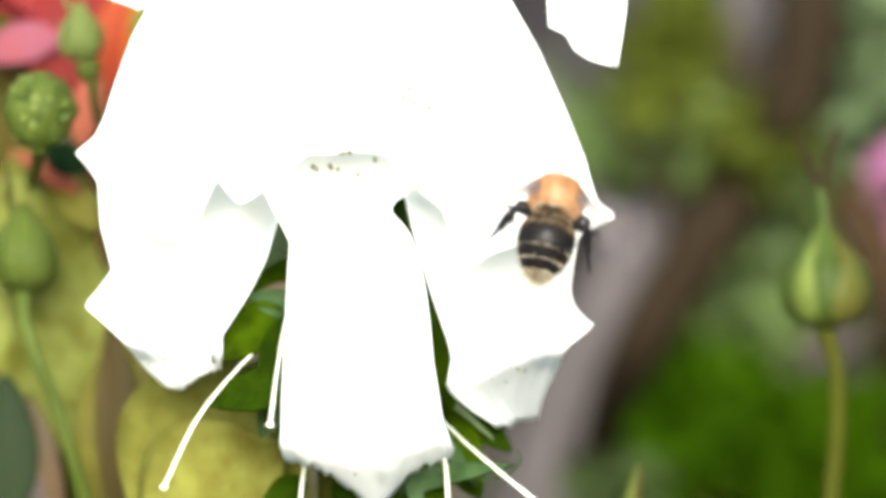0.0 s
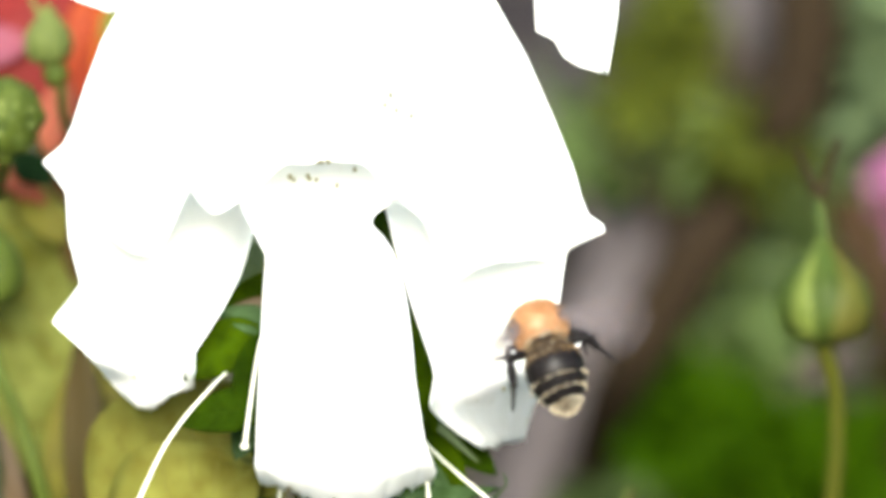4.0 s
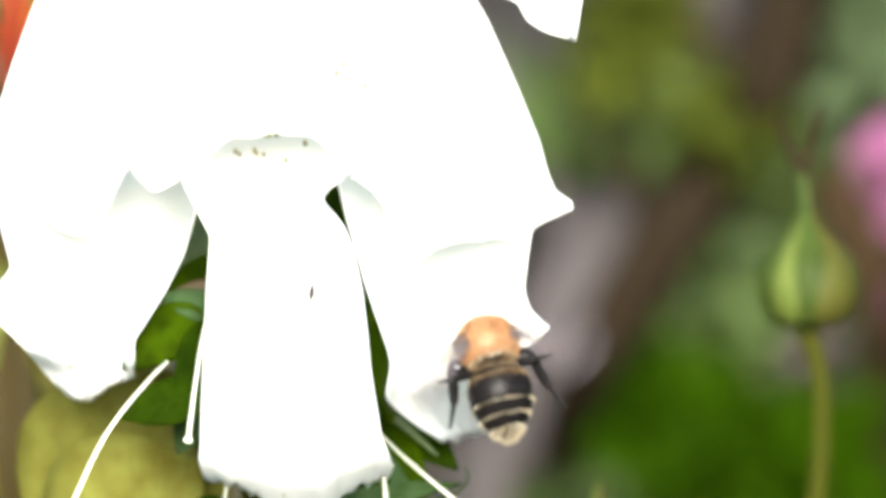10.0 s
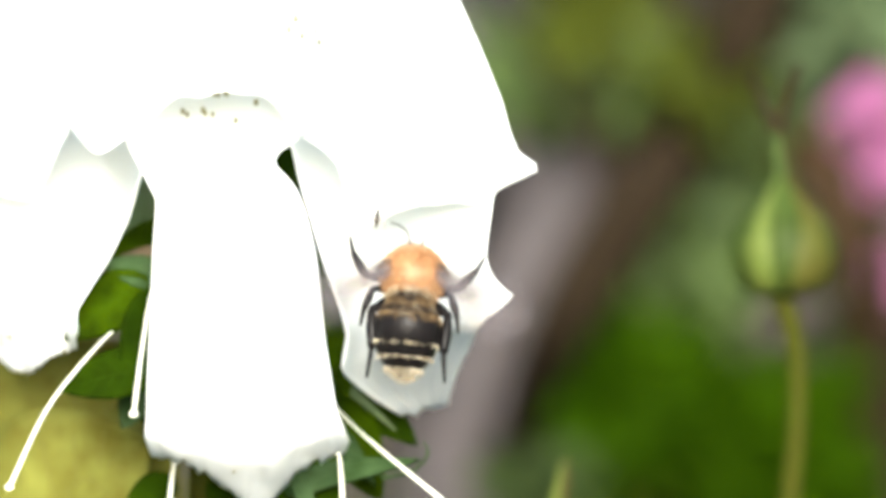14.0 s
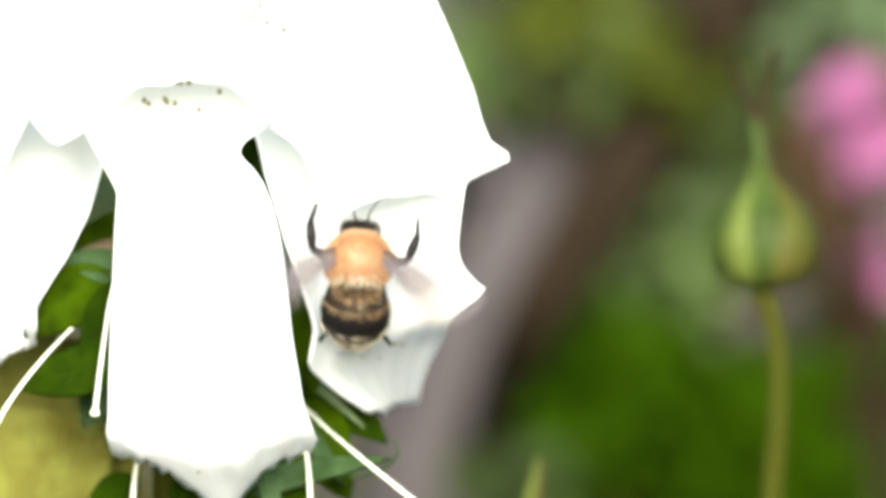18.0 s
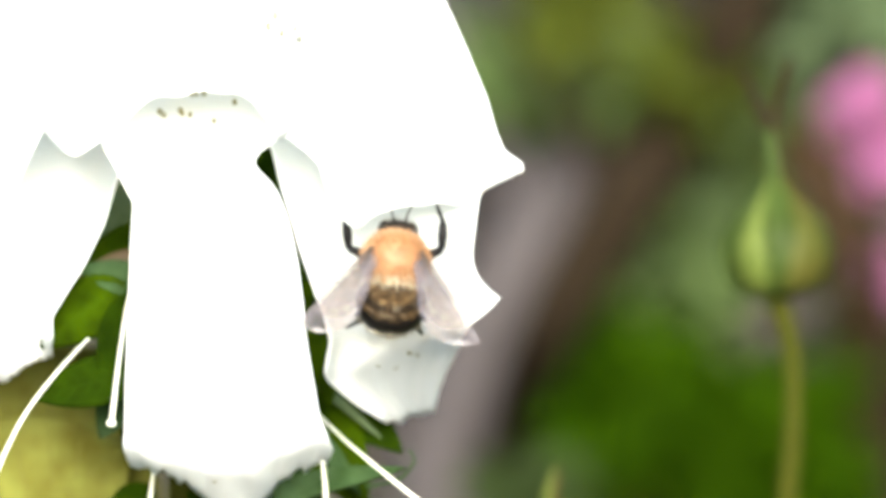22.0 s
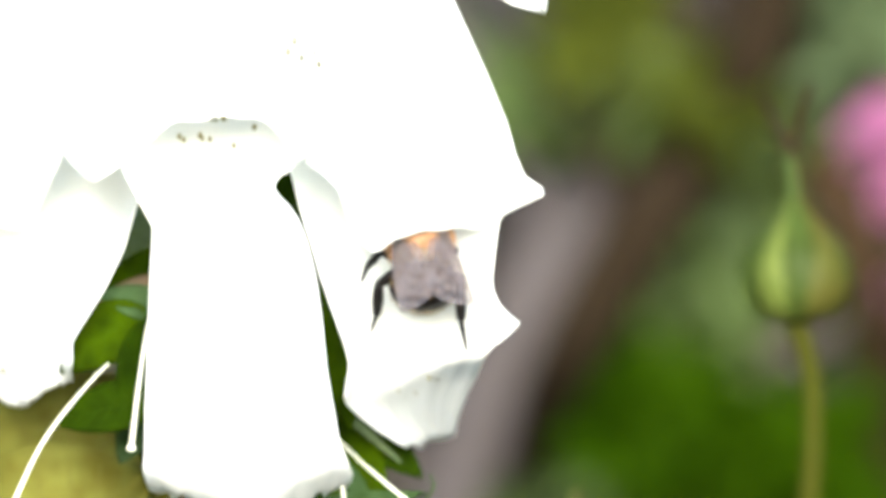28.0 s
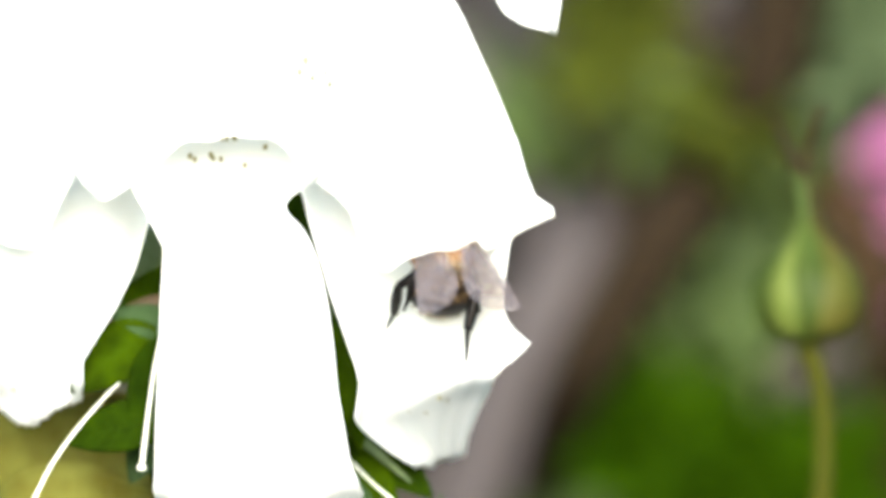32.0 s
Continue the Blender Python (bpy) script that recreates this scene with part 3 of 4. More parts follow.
def bud(name, label, centre, wide, high, tips, stalk, radius, lumpy=0.0, group="", skin=None):
    """A closed bud: a swollen body wrapped by pointed sepals on a thin stalk that runs down to the soil."""
    c = Vector(centre)
    skin = skin or BUD
    ob = thing(name, label, "flower bud", c, group)
    bm = bmesh.new()
    rows = []
    for i in range(23):
        s = i / 22
        z = high * (s - 0.36)
        r = wide / 2 * (bud_girth(s) if lumpy < 0.1 else math.sqrt(max(0.02, 1 - (2 * s - 1) ** 2)))
        row = []
        for k in range(33):
            a = 2 * math.pi * k / 32
            q = r * (1 + 0.05 * math.cos(5 * a + s) + lumpy * noise.noise(Vector((math.cos(a) * 2.2, math.sin(a) * 2.2, s * 5))))
            row.append(c + Vector((q * math.cos(a), q * math.sin(a), z)))
        rows.append(row)
    part("body", grid(rows), skin, ob)
    if lumpy > 0.1:
        rk = random.Random(4)
        for _ in range(150):
            n = Vector((rk.gauss(0, 1), rk.gauss(0, 1), rk.gauss(0, 1))).normalized()
            q = c + Vector((n.x * wide * 0.47, n.y * wide * 0.47, n.z * high * 0.46 + high * 0.14))
            part("knob", ball(bmesh.new(), q, [wide * rk.uniform(0.04, 0.08)] * 3, Matrix(), 10, 6), rk.choice((skin, BUD, BUD, BUD_LIGHT)), ob)
    for k in range(5 if lumpy < 0.1 else 0):
        a = 2 * math.pi * k / 5 - 2.05
        out = Vector((math.cos(a), math.sin(a), 0))
        rws = []
        for i in range(15):
            s = i / 14
            z = high * (s * 1.0 - 0.36)
            r = wide / 2 * bud_girth(s) * 1.035 + 0.0001
            half = (0.30 if k in (0, 3) else 0.62) * (1 - s ** 1.6) + 0.02
            rws.append([c + Vector((r * math.cos(a + half * e), r * math.sin(a + half * e), z)) for e in (-1, -0.5, 0, 0.5, 1)])
        # Pale narrow sepals paint the bright highlight left of the bud's middle
        thick(part("sepal", grid(rws), skin if skin is not BUD else BUD_PALE if k in (0, 3) else BUD_RED if k == 1 else skin, ob), 0.0002)
    for t in tips:
        part("neck", tube([c + Vector((0, 0, high * 0.45)), at(*t[0]), at(*t[1])], [wide * 0.16, wide * 0.075, wide * 0.036], 14, 8), skin, ob)
        part("sepal_tip", tube([at(*p) for p in t[1:]], [wide * 0.052, wide * 0.044, wide * 0.028], 14, 8), BUD_TIP, ob, "thin brownish sepal tip")
    part("stalk", tube([c - Vector((0, 0, high * 0.34))] + [at(*p) for p in stalk] + [Vector((c.x + 0.01, c.y + 0.02, -0.005))], [radius * 1.25, radius, radius, radius * 1.1, radius * 1.6], 50, 10, None, 0.08), STALK if skin is BUD else skin, ob)
    return ob


Y = 0.075
bud("rose_bud", "plump green rose bud with reddish base on a thin stalk", at(1459, 513, Y), 0.0101, 0.0122,
    [[(1460, 400, Y), (1453, 330, Y), (1484, 224, Y)], [(1459, 400, Y), (1450, 330, Y), (1412, 244, Y)]],
    [(1479, 650, Y), (1482, 740, Y), (1469, 900, Y)], 0.0009, 0.03, "rose buds")
small = bud("rose_bud", "small pointed green rose bud before red petals", at(143, 70, 0.06), 0.0046, 0.0066,
    [[(122, 12, 0.06), (112, -14, 0.06), (106, -60, 0.06)]], [(158, 128, 0.06), (167, 176, 0.064), (174, 240, 0.088), (176, 400, 0.1), (180, 900, 0.1)], 0.0006, 0.03, "rose buds", BUD_LIGHT)
part("hip", ball(bmesh.new(), at(156, 122, 0.06), (0.0014, 0.0013, 0.0015), Matrix(), 16, 12), BUD_MID, small, "round green swelling under the bud")
bud("rose_bud", "round knobbly green bud beside salmon petals", at(70, 214, 0.046), 0.0080, 0.0086,
    [], [(66, 290, 0.056), (52, 345, 0.080), (44, 500, 0.1), (40, 900, 0.1)], 0.0007, 0.16, "rose buds", BUD_MID)
bud("rose_bud", "green rose bud on a long bending stalk", at(42, 460, 0.062), 0.0072, 0.0100,
    [[(26, 400, 0.062), (20, 370, 0.062), (12, 300, 0.062)]], [(40, 545, 0.060), (60, 625, 0.058), (97, 710, 0.058), (122, 790, 0.058), (152, 890, 0.060)], 0.00080, 0.03, "rose buds", BUD_MID)

rose = thing("rose_bloom", "loose red and orange rose bloom with pink petals", "flower", at(90, 60, 0.093))
for base, tip, width, mat, face in (
        ((150, -70, 0.093), (166, 200, 0.088), 0.017, ROSE_RED, (0.2, -1, 0.3)),
        ((240, -70, 0.088), (200, 165, 0.084), 0.0078, ROSE_ORANGE, (0.3, -1, 0.2)),
        ((238, -40, 0.085), (222, 150, 0.0835), 0.0020, ROSE_AMBER, (0.3, -1, 0.2)),
        ((285, -40, 0.083), (246, 96, 0.082), 0.0042, LEAF_YELLOW, (0.3, -1, 0.2)),
        ((70, -60, 0.1), (60, 170, 0.096), 0.020, ROSE_RED, (-0.2, -1, 0.3)),
        ((-70, 110, 0.088), (120, 66, 0.086), 0.0052, ROSE_PINK, (0.1, -1, 0.5)),
        ((-30, -60, 0.094), (130, 16, 0.092), 0.0070, ROSE_RED, (0, -1, 0.5)),
        ((-40, 40, 0.09), (30, 48, 0.088), 0.0018, LEAF_MID, (0, -1, 0.2)),
        ((180, 110, 0.086), (146, 262, 0.082), 0.0044, SALMON, (-0.3, -1, 0.2)),
        ((110, 60, 0.092), (160, 230, 0.09), 0.010, ROSE_RED, (0.3, -1, 0.2)),
        ((18, 268, 0.0715), (140, 340, 0.071), 0.0030, SALMON, (0.1, -1, 0.4)),
        ((-80, 60, 0.098), (30, 330, 0.096), 0.017, MAROON, (-0.1, -1, 0.3))):
    leaf(rose, at(*base), at(*tip), width, mat, 0.10, face, None, 0.08, base[0] * 0.1, 0.05, 0.6, name="petal", amount=0.0004)
part("stalk", tube([at(80, 60, 0.098), at(60, 300, 0.103), at(110, 700, 0.113), Vector((-0.05, 0.1, -0.005))], [0.0018, 0.0016, 0.002, 0.003], 40, 8), STALK, rose)

plant = thing("yellowing_plant", "plant with broad yellowing green leaves below the foxglove", "plant", (-0.045, 0.10, 0.0))
part("stem", tube([Vector((-0.046, 0.102, -0.01)), Vector((-0.05, 0.098, 0.5)), at(220, 1000, 0.098), at(225, 760, 0.093)], [0.004, 0.003, 0.0022, 0.0012], 40, 10, None, 0.1), STALK, plant)
for base, tip, width, mat, bow, wave in (
        ((240, 860, 0.082), (30, 265, 0.074), 0.0230, LEAF_YELLOW, 0.04, 0.11),
        ((300, 860, 0.084), (150, 470, 0.082), 0.0100, LEAF_YELLOW, 0.05, 0.05),
        ((265, 965, 0.040), (520, 655, 0.030), 0.0235, LEAF_MOTTLED_DIM, 0.05, 0.12),
        ((250, 960, 0.036), (500, 790, 0.026), 0.0170, LEAF_MOTTLED_DIM, 0.06, 0.12),
        ((200, 960, 0.070), (225, 570, 0.068), 0.0100, LEAF_OLIVE, 0.05, 0.1),
        ((330, 960, 0.074), (300, 690, 0.072), 0.0060, LEAF_OLIVE, 0.06, 0.1),
        # brown blade stands in for the leaf shadow beside the bending stalk
        ((215, 960, 0.064), (196, 560, 0.062), 0.0050, LEAF_BROWN, 0.06, 0.12),
        ((172, 372, 0.074), (192, 480, 0.072), 0.0020, MAROON, 0.05, 0.05),
        ((-60, 800, 0.088), (140, 320, 0.086), 0.0140, LEAF_YELLOW, 0.05, 0.05),
        ((0, 960, 0.07), (10, 660, 0.07), 0.0078, LEAF_TEAL, 0.1, 0.05),
        ((110, 930, 0.071), (50, 700, 0.071), 0.0028, LEAF_TAN, 0.1, 0.05),
        ((78, 262, 0.0665), (152, 306, 0.0655), 0.0038, LEAF_DEEP, 0.1, 0.05),
        ((100, 318, 0.0725), (172, 410, 0.0715), 0.0042, LEAF_OLIVE, 0.08, 0.1),
        ((128, 270, 0.073), (190, 352, 0.0725), 0.0018, MAROON, 0.05, 0.05),
        ((-30, 470, 0.102), (6, 90, 0.104), 0.0070, LEAF_OLIVE, 0.06, 0.05),
        ((560, 960, 0.088), (330, 820, 0.09), 0.0150, LEAF_MOTTLED_DIM, 0.05, 0.05)):
    ob = leaf(plant, at(*base), at(*tip), width, mat, bow, (0.1, -1, 0.3), None, wave, base[0] * 0.07, 0.12, 0.5, 0.04)
    if mat in (LEAF_YELLOW, LEAF_MOTTLED_DIM, LEAF_OLIVE) and width > 0.0055:
        side_veins(ob, at(*base), at(*tip), width, bow, (0.1, -1, 0.3), 0.12, 0.5, wave, base[0] * 0.07, width * 0.008, LEAF_BROWN if mat is LEAF_OLIVE else LEAF_VEIN)

# Thin brown tubes draw the dark shading along the leaf folds and veins
for pts in ([(315, 640, 0.07), (262, 720, 0.069), (205, 800, 0.069), (150, 900, 0.071)], [(330, 650, 0.072), (262, 760, 0.07), (246, 905, 0.071)]):
    part("fold_shade_strip", tube([at(*p) for p in pts], [0.00025, 0.0004, 0.0005], 20, 8), LEAF_BROWN, plant)

# ---------------------------------------------------------------- the blurred garden behind
def bush(name, label, spots, place):
    """A bush: woody stems from the soil and several loose leaf masses."""
    ob = thing(name, label, "shrub", place)
    for k, (u, v, y, size, count, long, mat) in enumerate(spots):
        c = at(u, v, y)
        foliage(ob, c, size, count, long, mat, hash((u, v)) % 1000)
        part("branch", tube([Vector((place[0], place[1], -0.01)), Vector((place[0] * 0.5 + c.x * 0.5, place[1], 0.6)), Vector((c.x, max(c.y + 0.02, place[1] - 0.02), c.z - 0.05)), c], [0.0026, 0.0016, 0.0009, 0.0003], 24, 6, None, 0.15), BARK_DARK, ob)
    return ob


def trunk(name, label, pts, radii, mat):
    line = [at(*p) for p in pts]
    foot = Vector((line[0].x, line[0].y + 0.02, -0.02))
    ob = thing(name, label, "shrub stem", foot, "woody stems")
    part("bark", tube([foot] + line, radii, 60, 14, None, 0.25), mat, ob)
    rt = random.Random(int(line[1].x * 1e5))
    for k in range(5):
        a = line[k % (len(line) - 2) + 1].lerp(line[k % (len(line) - 2) + 2], rt.random())
        b = a + Vector((rt.uniform(-0.03, 0.03), rt.uniform(0, 0.03), rt.uniform(0.015, 0.04)))
        part("twig", tube([a, a.lerp(b, 0.5) + Vector((0, 0, 0.004)), b], [radii[2] * 0.25, radii[2] * 0.16, radii[2] * 0.08], 12, 6, None, 0.2), mat, ob)
    return ob


trunk("woody_stem", "thick grey woody stem behind the flowers", [(930, 1500, 0.36), (975, 860, 0.268), (1042, 660, 0.264), (1118, 505, 0.262), (1188, 392, 0.262), (1240, 230, 0.305), (1296, 90, 0.278), (1345, -40, 0.278), (1420, -500, 0.38)], [0.010, 0.0066, 0.0060, 0.0058, 0.0056, 0.0052, 0.0048, 0.0046, 0.0046, 0.0046], BARK)
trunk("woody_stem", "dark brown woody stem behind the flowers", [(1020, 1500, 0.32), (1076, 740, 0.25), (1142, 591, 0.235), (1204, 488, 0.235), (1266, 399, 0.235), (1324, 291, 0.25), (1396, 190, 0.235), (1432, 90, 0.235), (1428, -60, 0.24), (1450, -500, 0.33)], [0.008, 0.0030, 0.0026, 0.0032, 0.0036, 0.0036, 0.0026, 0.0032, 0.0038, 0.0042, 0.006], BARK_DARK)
trunk("woody_stem", "slim reddish brown stem in shade by the bud", [(1650, 1500, 0.36), (1622, 804, 0.27), (1607, 649, 0.26), (1560, 470, 0.25), (1530, 395, 0.25), (1500, 300, 0.25), (1462, 225, 0.25), (1446, 120, 0.25), (1440, -500, 0.36)], [0.005, 0.0036, 0.0032, 0.0030, 0.0030, 0.0030, 0.0028, 0.0028, 0.003, 0.003], BARK_RED)
bush("low_shrub", "bright green leafy shrub near the bud", [
    (1390, 780, 0.27, (0.011, 0.012, 0.0085), 900, 0.008, FOLIAGE_LIME),
    (1520, 770, 0.28, (0.009, 0.012, 0.0095), 700, 0.008, FOLIAGE_LIME),
    (1280, 755, 0.26, (0.0075, 0.012, 0.0065), 620, 0.008, FOLIAGE_LIME),
    (1335, 790, 0.31, (0.010, 0.012, 0.0085), 700, 0.008, FOLIAGE_LIME),
    (1200, 865, 0.27, (0.006, 0.012, 0.003), 170, 0.008, FOLIAGE_OLIVE),
    (1400, 1000, 0.30, (0.028, 0.03, 0.008), 500, 0.010, FOLIAGE_LIME)], (0.06, 0.38, 0.0))
bush("shrub", "mid green shrub with loose leaves behind the flower", [
    (1050, 258, 0.27, (0.0045, 0.012, 0.0040), 260, 0.0050, FOLIAGE),
    (1030, 215, 0.29, (0.0035, 0.012, 0.004), 120, 0.006, FOLIAGE_TEAL),
    (1130, 268, 0.27, (0.005, 0.012, 0.0034), 260, 0.0048, FOLIAGE),
    (1190, 254, 0.26, (0.005, 0.012, 0.0034), 240, 0.0048, FOLIAGE_TEAL),
    (1262, 252, 0.25, (0.005, 0.010, 0.003), 220, 0.0048, FOLIAGE),
    (1335, 240, 0.24, (0.005, 0.010, 0.0026), 160, 0.006, FOLIAGE_OLIVE),
    (1170, 150, 0.25, (0.0020, 0.008, 0.0065), 140, 0.006, FOLIAGE_OLIVE),
    (1215, 30, 0.26, (0.0026, 0.008, 0.0055), 120, 0.006, FOLIAGE_OLIVE),
    (1395, 275, 0.25, (0.0035, 0.010, 0.0035), 150, 0.006, FOLIAGE),
    (1385, 375, 0.26, (0.0034, 0.012, 0.0055), 260, 0.006, FOLIAGE),
    (1345, 450, 0.26, (0.0040, 0.012, 0.0075), 200, 0.006, FOLIAGE_TEAL),
    (1325, 535, 0.26, (0.0045, 0.012, 0.0060), 190, 0.006, FOLIAGE),
    (1400, 520, 0.29, (0.0055, 0.012, 0.0060), 230, 0.007, FOLIAGE),
    (1285, 620, 0.26, (0.0045, 0.012, 0.0040), 160, 0.006, FOLIAGE_LIME),
    (1350, 640, 0.28, (0.0050, 0.012, 0.0035), 200, 0.006, FOLIAGE_LIME),
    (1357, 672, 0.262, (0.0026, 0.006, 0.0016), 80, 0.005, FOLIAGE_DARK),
    (1545, 130, 0.25, (0.0040, 0.012, 0.011), 300, 0.008, FOLIAGE_TEAL),
    (1640, 110, 0.25, (0.0055, 0.012, 0.011), 300, 0.008, FOLIAGE_TEAL),
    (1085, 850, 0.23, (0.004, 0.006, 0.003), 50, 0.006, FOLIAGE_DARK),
    (1000, 880, 0.34, (0.006, 0.012, 0.004), 90, 0.008, FOLIAGE),
    (1540, 640, 0.30, (0.0045, 0.012, 0.005), 170, 0.008, FOLIAGE_OLIVE),
    (1660, 660, 0.38, (0.007, 0.015, 0.010), 120, 0.009, FOLIAGE)], (0.05, 0.42, 0.0))
bush("dry_shrub", "dry brown twiggy shrub of thin bare shoots", [
    # the two grey masses paint dark shade into the gaps past the bells
    (985, 80, 0.40, (0.010, 0.02, 0.014), 480, 0.009, FOLIAGE_SHADE),
    (1110, 90, 0.40, (0.007, 0.02, 0.014), 330, 0.009, FOLIAGE_SHADE),
    (1000, 620, 0.45, (0.02, 0.02, 0.03), 500, 0.010, FOLIAGE_DRY),
    (1440, 618, 0.27, (0.0034, 0.01, 0.0024), 150, 0.007, FOLIAGE_DRY),
    (1300, 80, 0.44, (0.02, 0.02, 0.02), 300, 0.010, FOLIAGE_DRY)], (0.03, 0.50, 0.0))
grass = thing("grass_blade", "pale olive grass blade standing among the stems", "grass", at(1092, 960, 0.06))
leaf(grass, at(1088, 980, 0.062), at(1128, 822, 0.058), 0.0012, BUD_PALE, 0.03, (0.3, -1, 0.1), None, 0.02, 3.0, 0.3, name="blade")
leaf(grass, at(1102, 990, 0.064), at(1136, 818, 0.062), 0.0010, LEAF_BROWN, 0.03, (0.3, -1, 0.1), None, 0.02, 5.0, 0.3, name="blade", label="dry brown blade")
part("culm", tube([at(1088, 975, 0.062), Vector((0.022, 0.066, 0.6)), Vector((0.024, 0.068, -0.005))], [0.0004, 0.0006, 0.0008], 24, 6), STALK, grass)
hedge = thing("hedge", "dense dark green hedge at the end of the bed", "hedge", (0.0, 1.3, 0.0))
rows = []
for i in range(61):
    x = -4 + i * 8 / 60
    ring = []
    for k in range(17):
        s = k / 16 * math.pi
        wob = 0.10 * noise.noise(Vector((x * 1.7, k * 0.5, 3))) + 0.05 * noise.noise(Vector((x * 6, k, 1)))
        end = min(1.0, 0.35 + (4 - abs(x)) * 0.8)
        ring.append(Vector((x, 1.35 - (0.34 + wob) * end * (abs(math.cos(s)) ** 0.5) * (1 if math.cos(s) > 0 else -1), (1.65 + wob) * end * math.sin(s) ** 0.4 if 0 < k < 16 else -0.02)))
    rows.append(ring)
# Dark sheet under the leaves paints the shade inside the hedge
part("thicket_shade_core", grid(rows), FOLIAGE_DARK, hedge)
for k in range(14):
    x = -3.7 + k * 7.4 / 13
    foliage(hedge, (x, 1.06, 0.85), (0.36, 0.10, 0.85), 1700, 0.05, FOLIAGE, 100 + k, "foliage", 1.5)
    foliage(hedge, (x, 1.35, 1.62), (0.36, 0.36, 0.10), 800, 0.05, FOLIAGE, 200 + k, "foliage", 1.5)
foliage(hedge, (0.05, 1.0, 1.0), (0.16, 0.06, 0.14), 700, 0.03, FOLIAGE_DRY, 300, "foliage", 1.4)


def pink_flower(place, petals, size, label):
    """A garden flower turned half away, so that its ring of petals looks narrow."""
    ob = thing("pink_flower", label, "flower", place, "pink flowers")
    p = Vector(place)
    for k in range(petals):
        a = 2 * math.pi * k / petals + 0.3
        tip = p + Vector((math.cos(a) * size * 0.44 - math.sin(a) * size * 0.30, -0.5 * size * math.cos(a), math.sin(a) * size))
        leaf(ob, p, tip, size * 1.1, COSMOS, 0.1, (0.5, -1, 0.2), None, 0.06, k, 0.05, 0.62, name="petal", amount=0.0004)
    bm = ball(bmesh.new(), p + Vector((0, -0.001, 0)), (size * 0.14, size * 0.1, size * 0.16), Matrix(), 12, 8)
    part("centre", bm, COSMOS, ob)
    part("stalk", tube([p + Vector((0, 0.001, 0)), p + Vector((0.002, 0.012, -0.03)), Vector((p.x + 0.01, p.y + 0.05, -0.005))], [0.0008, 0.0009, 0.0014], 24, 6), BARK_DARK, ob)


pink_flower(at(1607, 338, 0.22), 6, 0.0066, "mauve pink garden flower on a thin stalk")
pink_flower(at(1636, 552, 0.23), 6, 0.0038, "small mauve pink garden flower")


# ---------------------------------------------------------------- the bee
def fur(bm, centre, size, count, long, lean, rng, zone=(-1.0, 1.0), turn=0.12):
    """Short tapering hairs that stand off an egg-shaped body and lean towards its tail."""
    for _ in range(count):
        z = rng.uniform(*zone)
        a = rng.uniform(0, 2 * math.pi)
        q = math.sqrt(max(0, 1 - z * z))
        n = Vector((q * math.cos(a) / size[0], q * math.sin(a) / size[1], z / size[2])).normalized()
        p = Vector(centre) + Vector((q * math.cos(a) * size[0], q * math.sin(a) * size[1], z * size[2]))
        way = (n + Vector((rng.gauss(0, turn), rng.gauss(0, turn), -lean + rng.gauss(0, turn)))).normalized()
        side = way.cross(Vector((rng.gauss(0, 1), rng.gauss(0, 1), rng.gauss(0, 1)))).normalized()
        L = long * rng.uniform(0.6, 1.25)
        w = L * 0.07
        v = [bm.verts.new(p - side * w), bm.verts.new(p + side * w), bm.verts.new(p + way * L)]
        bm.faces.new(v)
    return bm


MM = 0.001
bee = thing("bumblebee", "tawny carder bumblebee with a dark banded abdomen", "bee")
rng = random.Random(11)
thorax = part("thorax", ball(bmesh.new(), (0, 0, 0), (3.0 * MM, 2.6 * MM, 2.7 * MM), Matrix(), 28, 20), SKIN_TAWNY, bee)
part("fur", fur(bmesh.new(), (0, 0, 0), (2.95 * MM, 2.55 * MM, 2.65 * MM), 7500, 0.55 * MM, 0.25, rng), FUR_TAWNY, thorax, "dense tawny orange fur", False)
collar = fur(bmesh.new(), (0, 0, -0.6 * MM), (2.7 * MM, 2.4 * MM, 2.2 * MM), 600, 0.7 * MM, 0.8, rng, (-1.0, -0.55))
part("collar_fur", collar, FUR_PALE, thorax, "pale fur at the waist", False)
head = part("head", ball(bmesh.new(), (0, 0.7 * MM, 3.1 * MM), (1.75 * MM, 1.3 * MM, 1.25 * MM), Matrix(), 20, 14), CHITIN, bee, "black head bent down")
part("face_fur", fur(bmesh.new(), (0, 0.6 * MM, 3.1 * MM), (1.7 * MM, 1.3 * MM, 1.2 * MM), 700, 0.45 * MM, 0.0, rng, (-0.7, 0.9)), FUR_BLACK, head, "", False)
for s in (-1, 1):
    part("eye", ball(bmesh.new(), (1.35 * s * MM, 0.6 * MM, 3.3 * MM), (0.55 * MM, 0.75 * MM, 0.95 * MM), Matrix(), 14, 10), EYE, head, "glossy black eye")
    part("antenna", tube([Vector((0.5 * s, 0.0, 4.0)) * MM, Vector((0.9 * s, -0.4, 5.2)) * MM, Vector((1.6 * s, -0.2, 6.2)) * MM, Vector((2.6 * s, 0.2, 6.9)) * MM], [0.10 * MM, 0.08 * MM, 0.075 * MM, 0.06 * MM], 16, 6), CHITIN, head)


def girth(s):
    """Half width of the abdomen, s from 0 at the waist to 1 at the tip."""
    return 3.15 * MM * (math.sin(math.pi * (0.13 + 0.87 * s) ** 0.92) ** 0.6 if s < 1 else 0.0) + 0.02 * MM


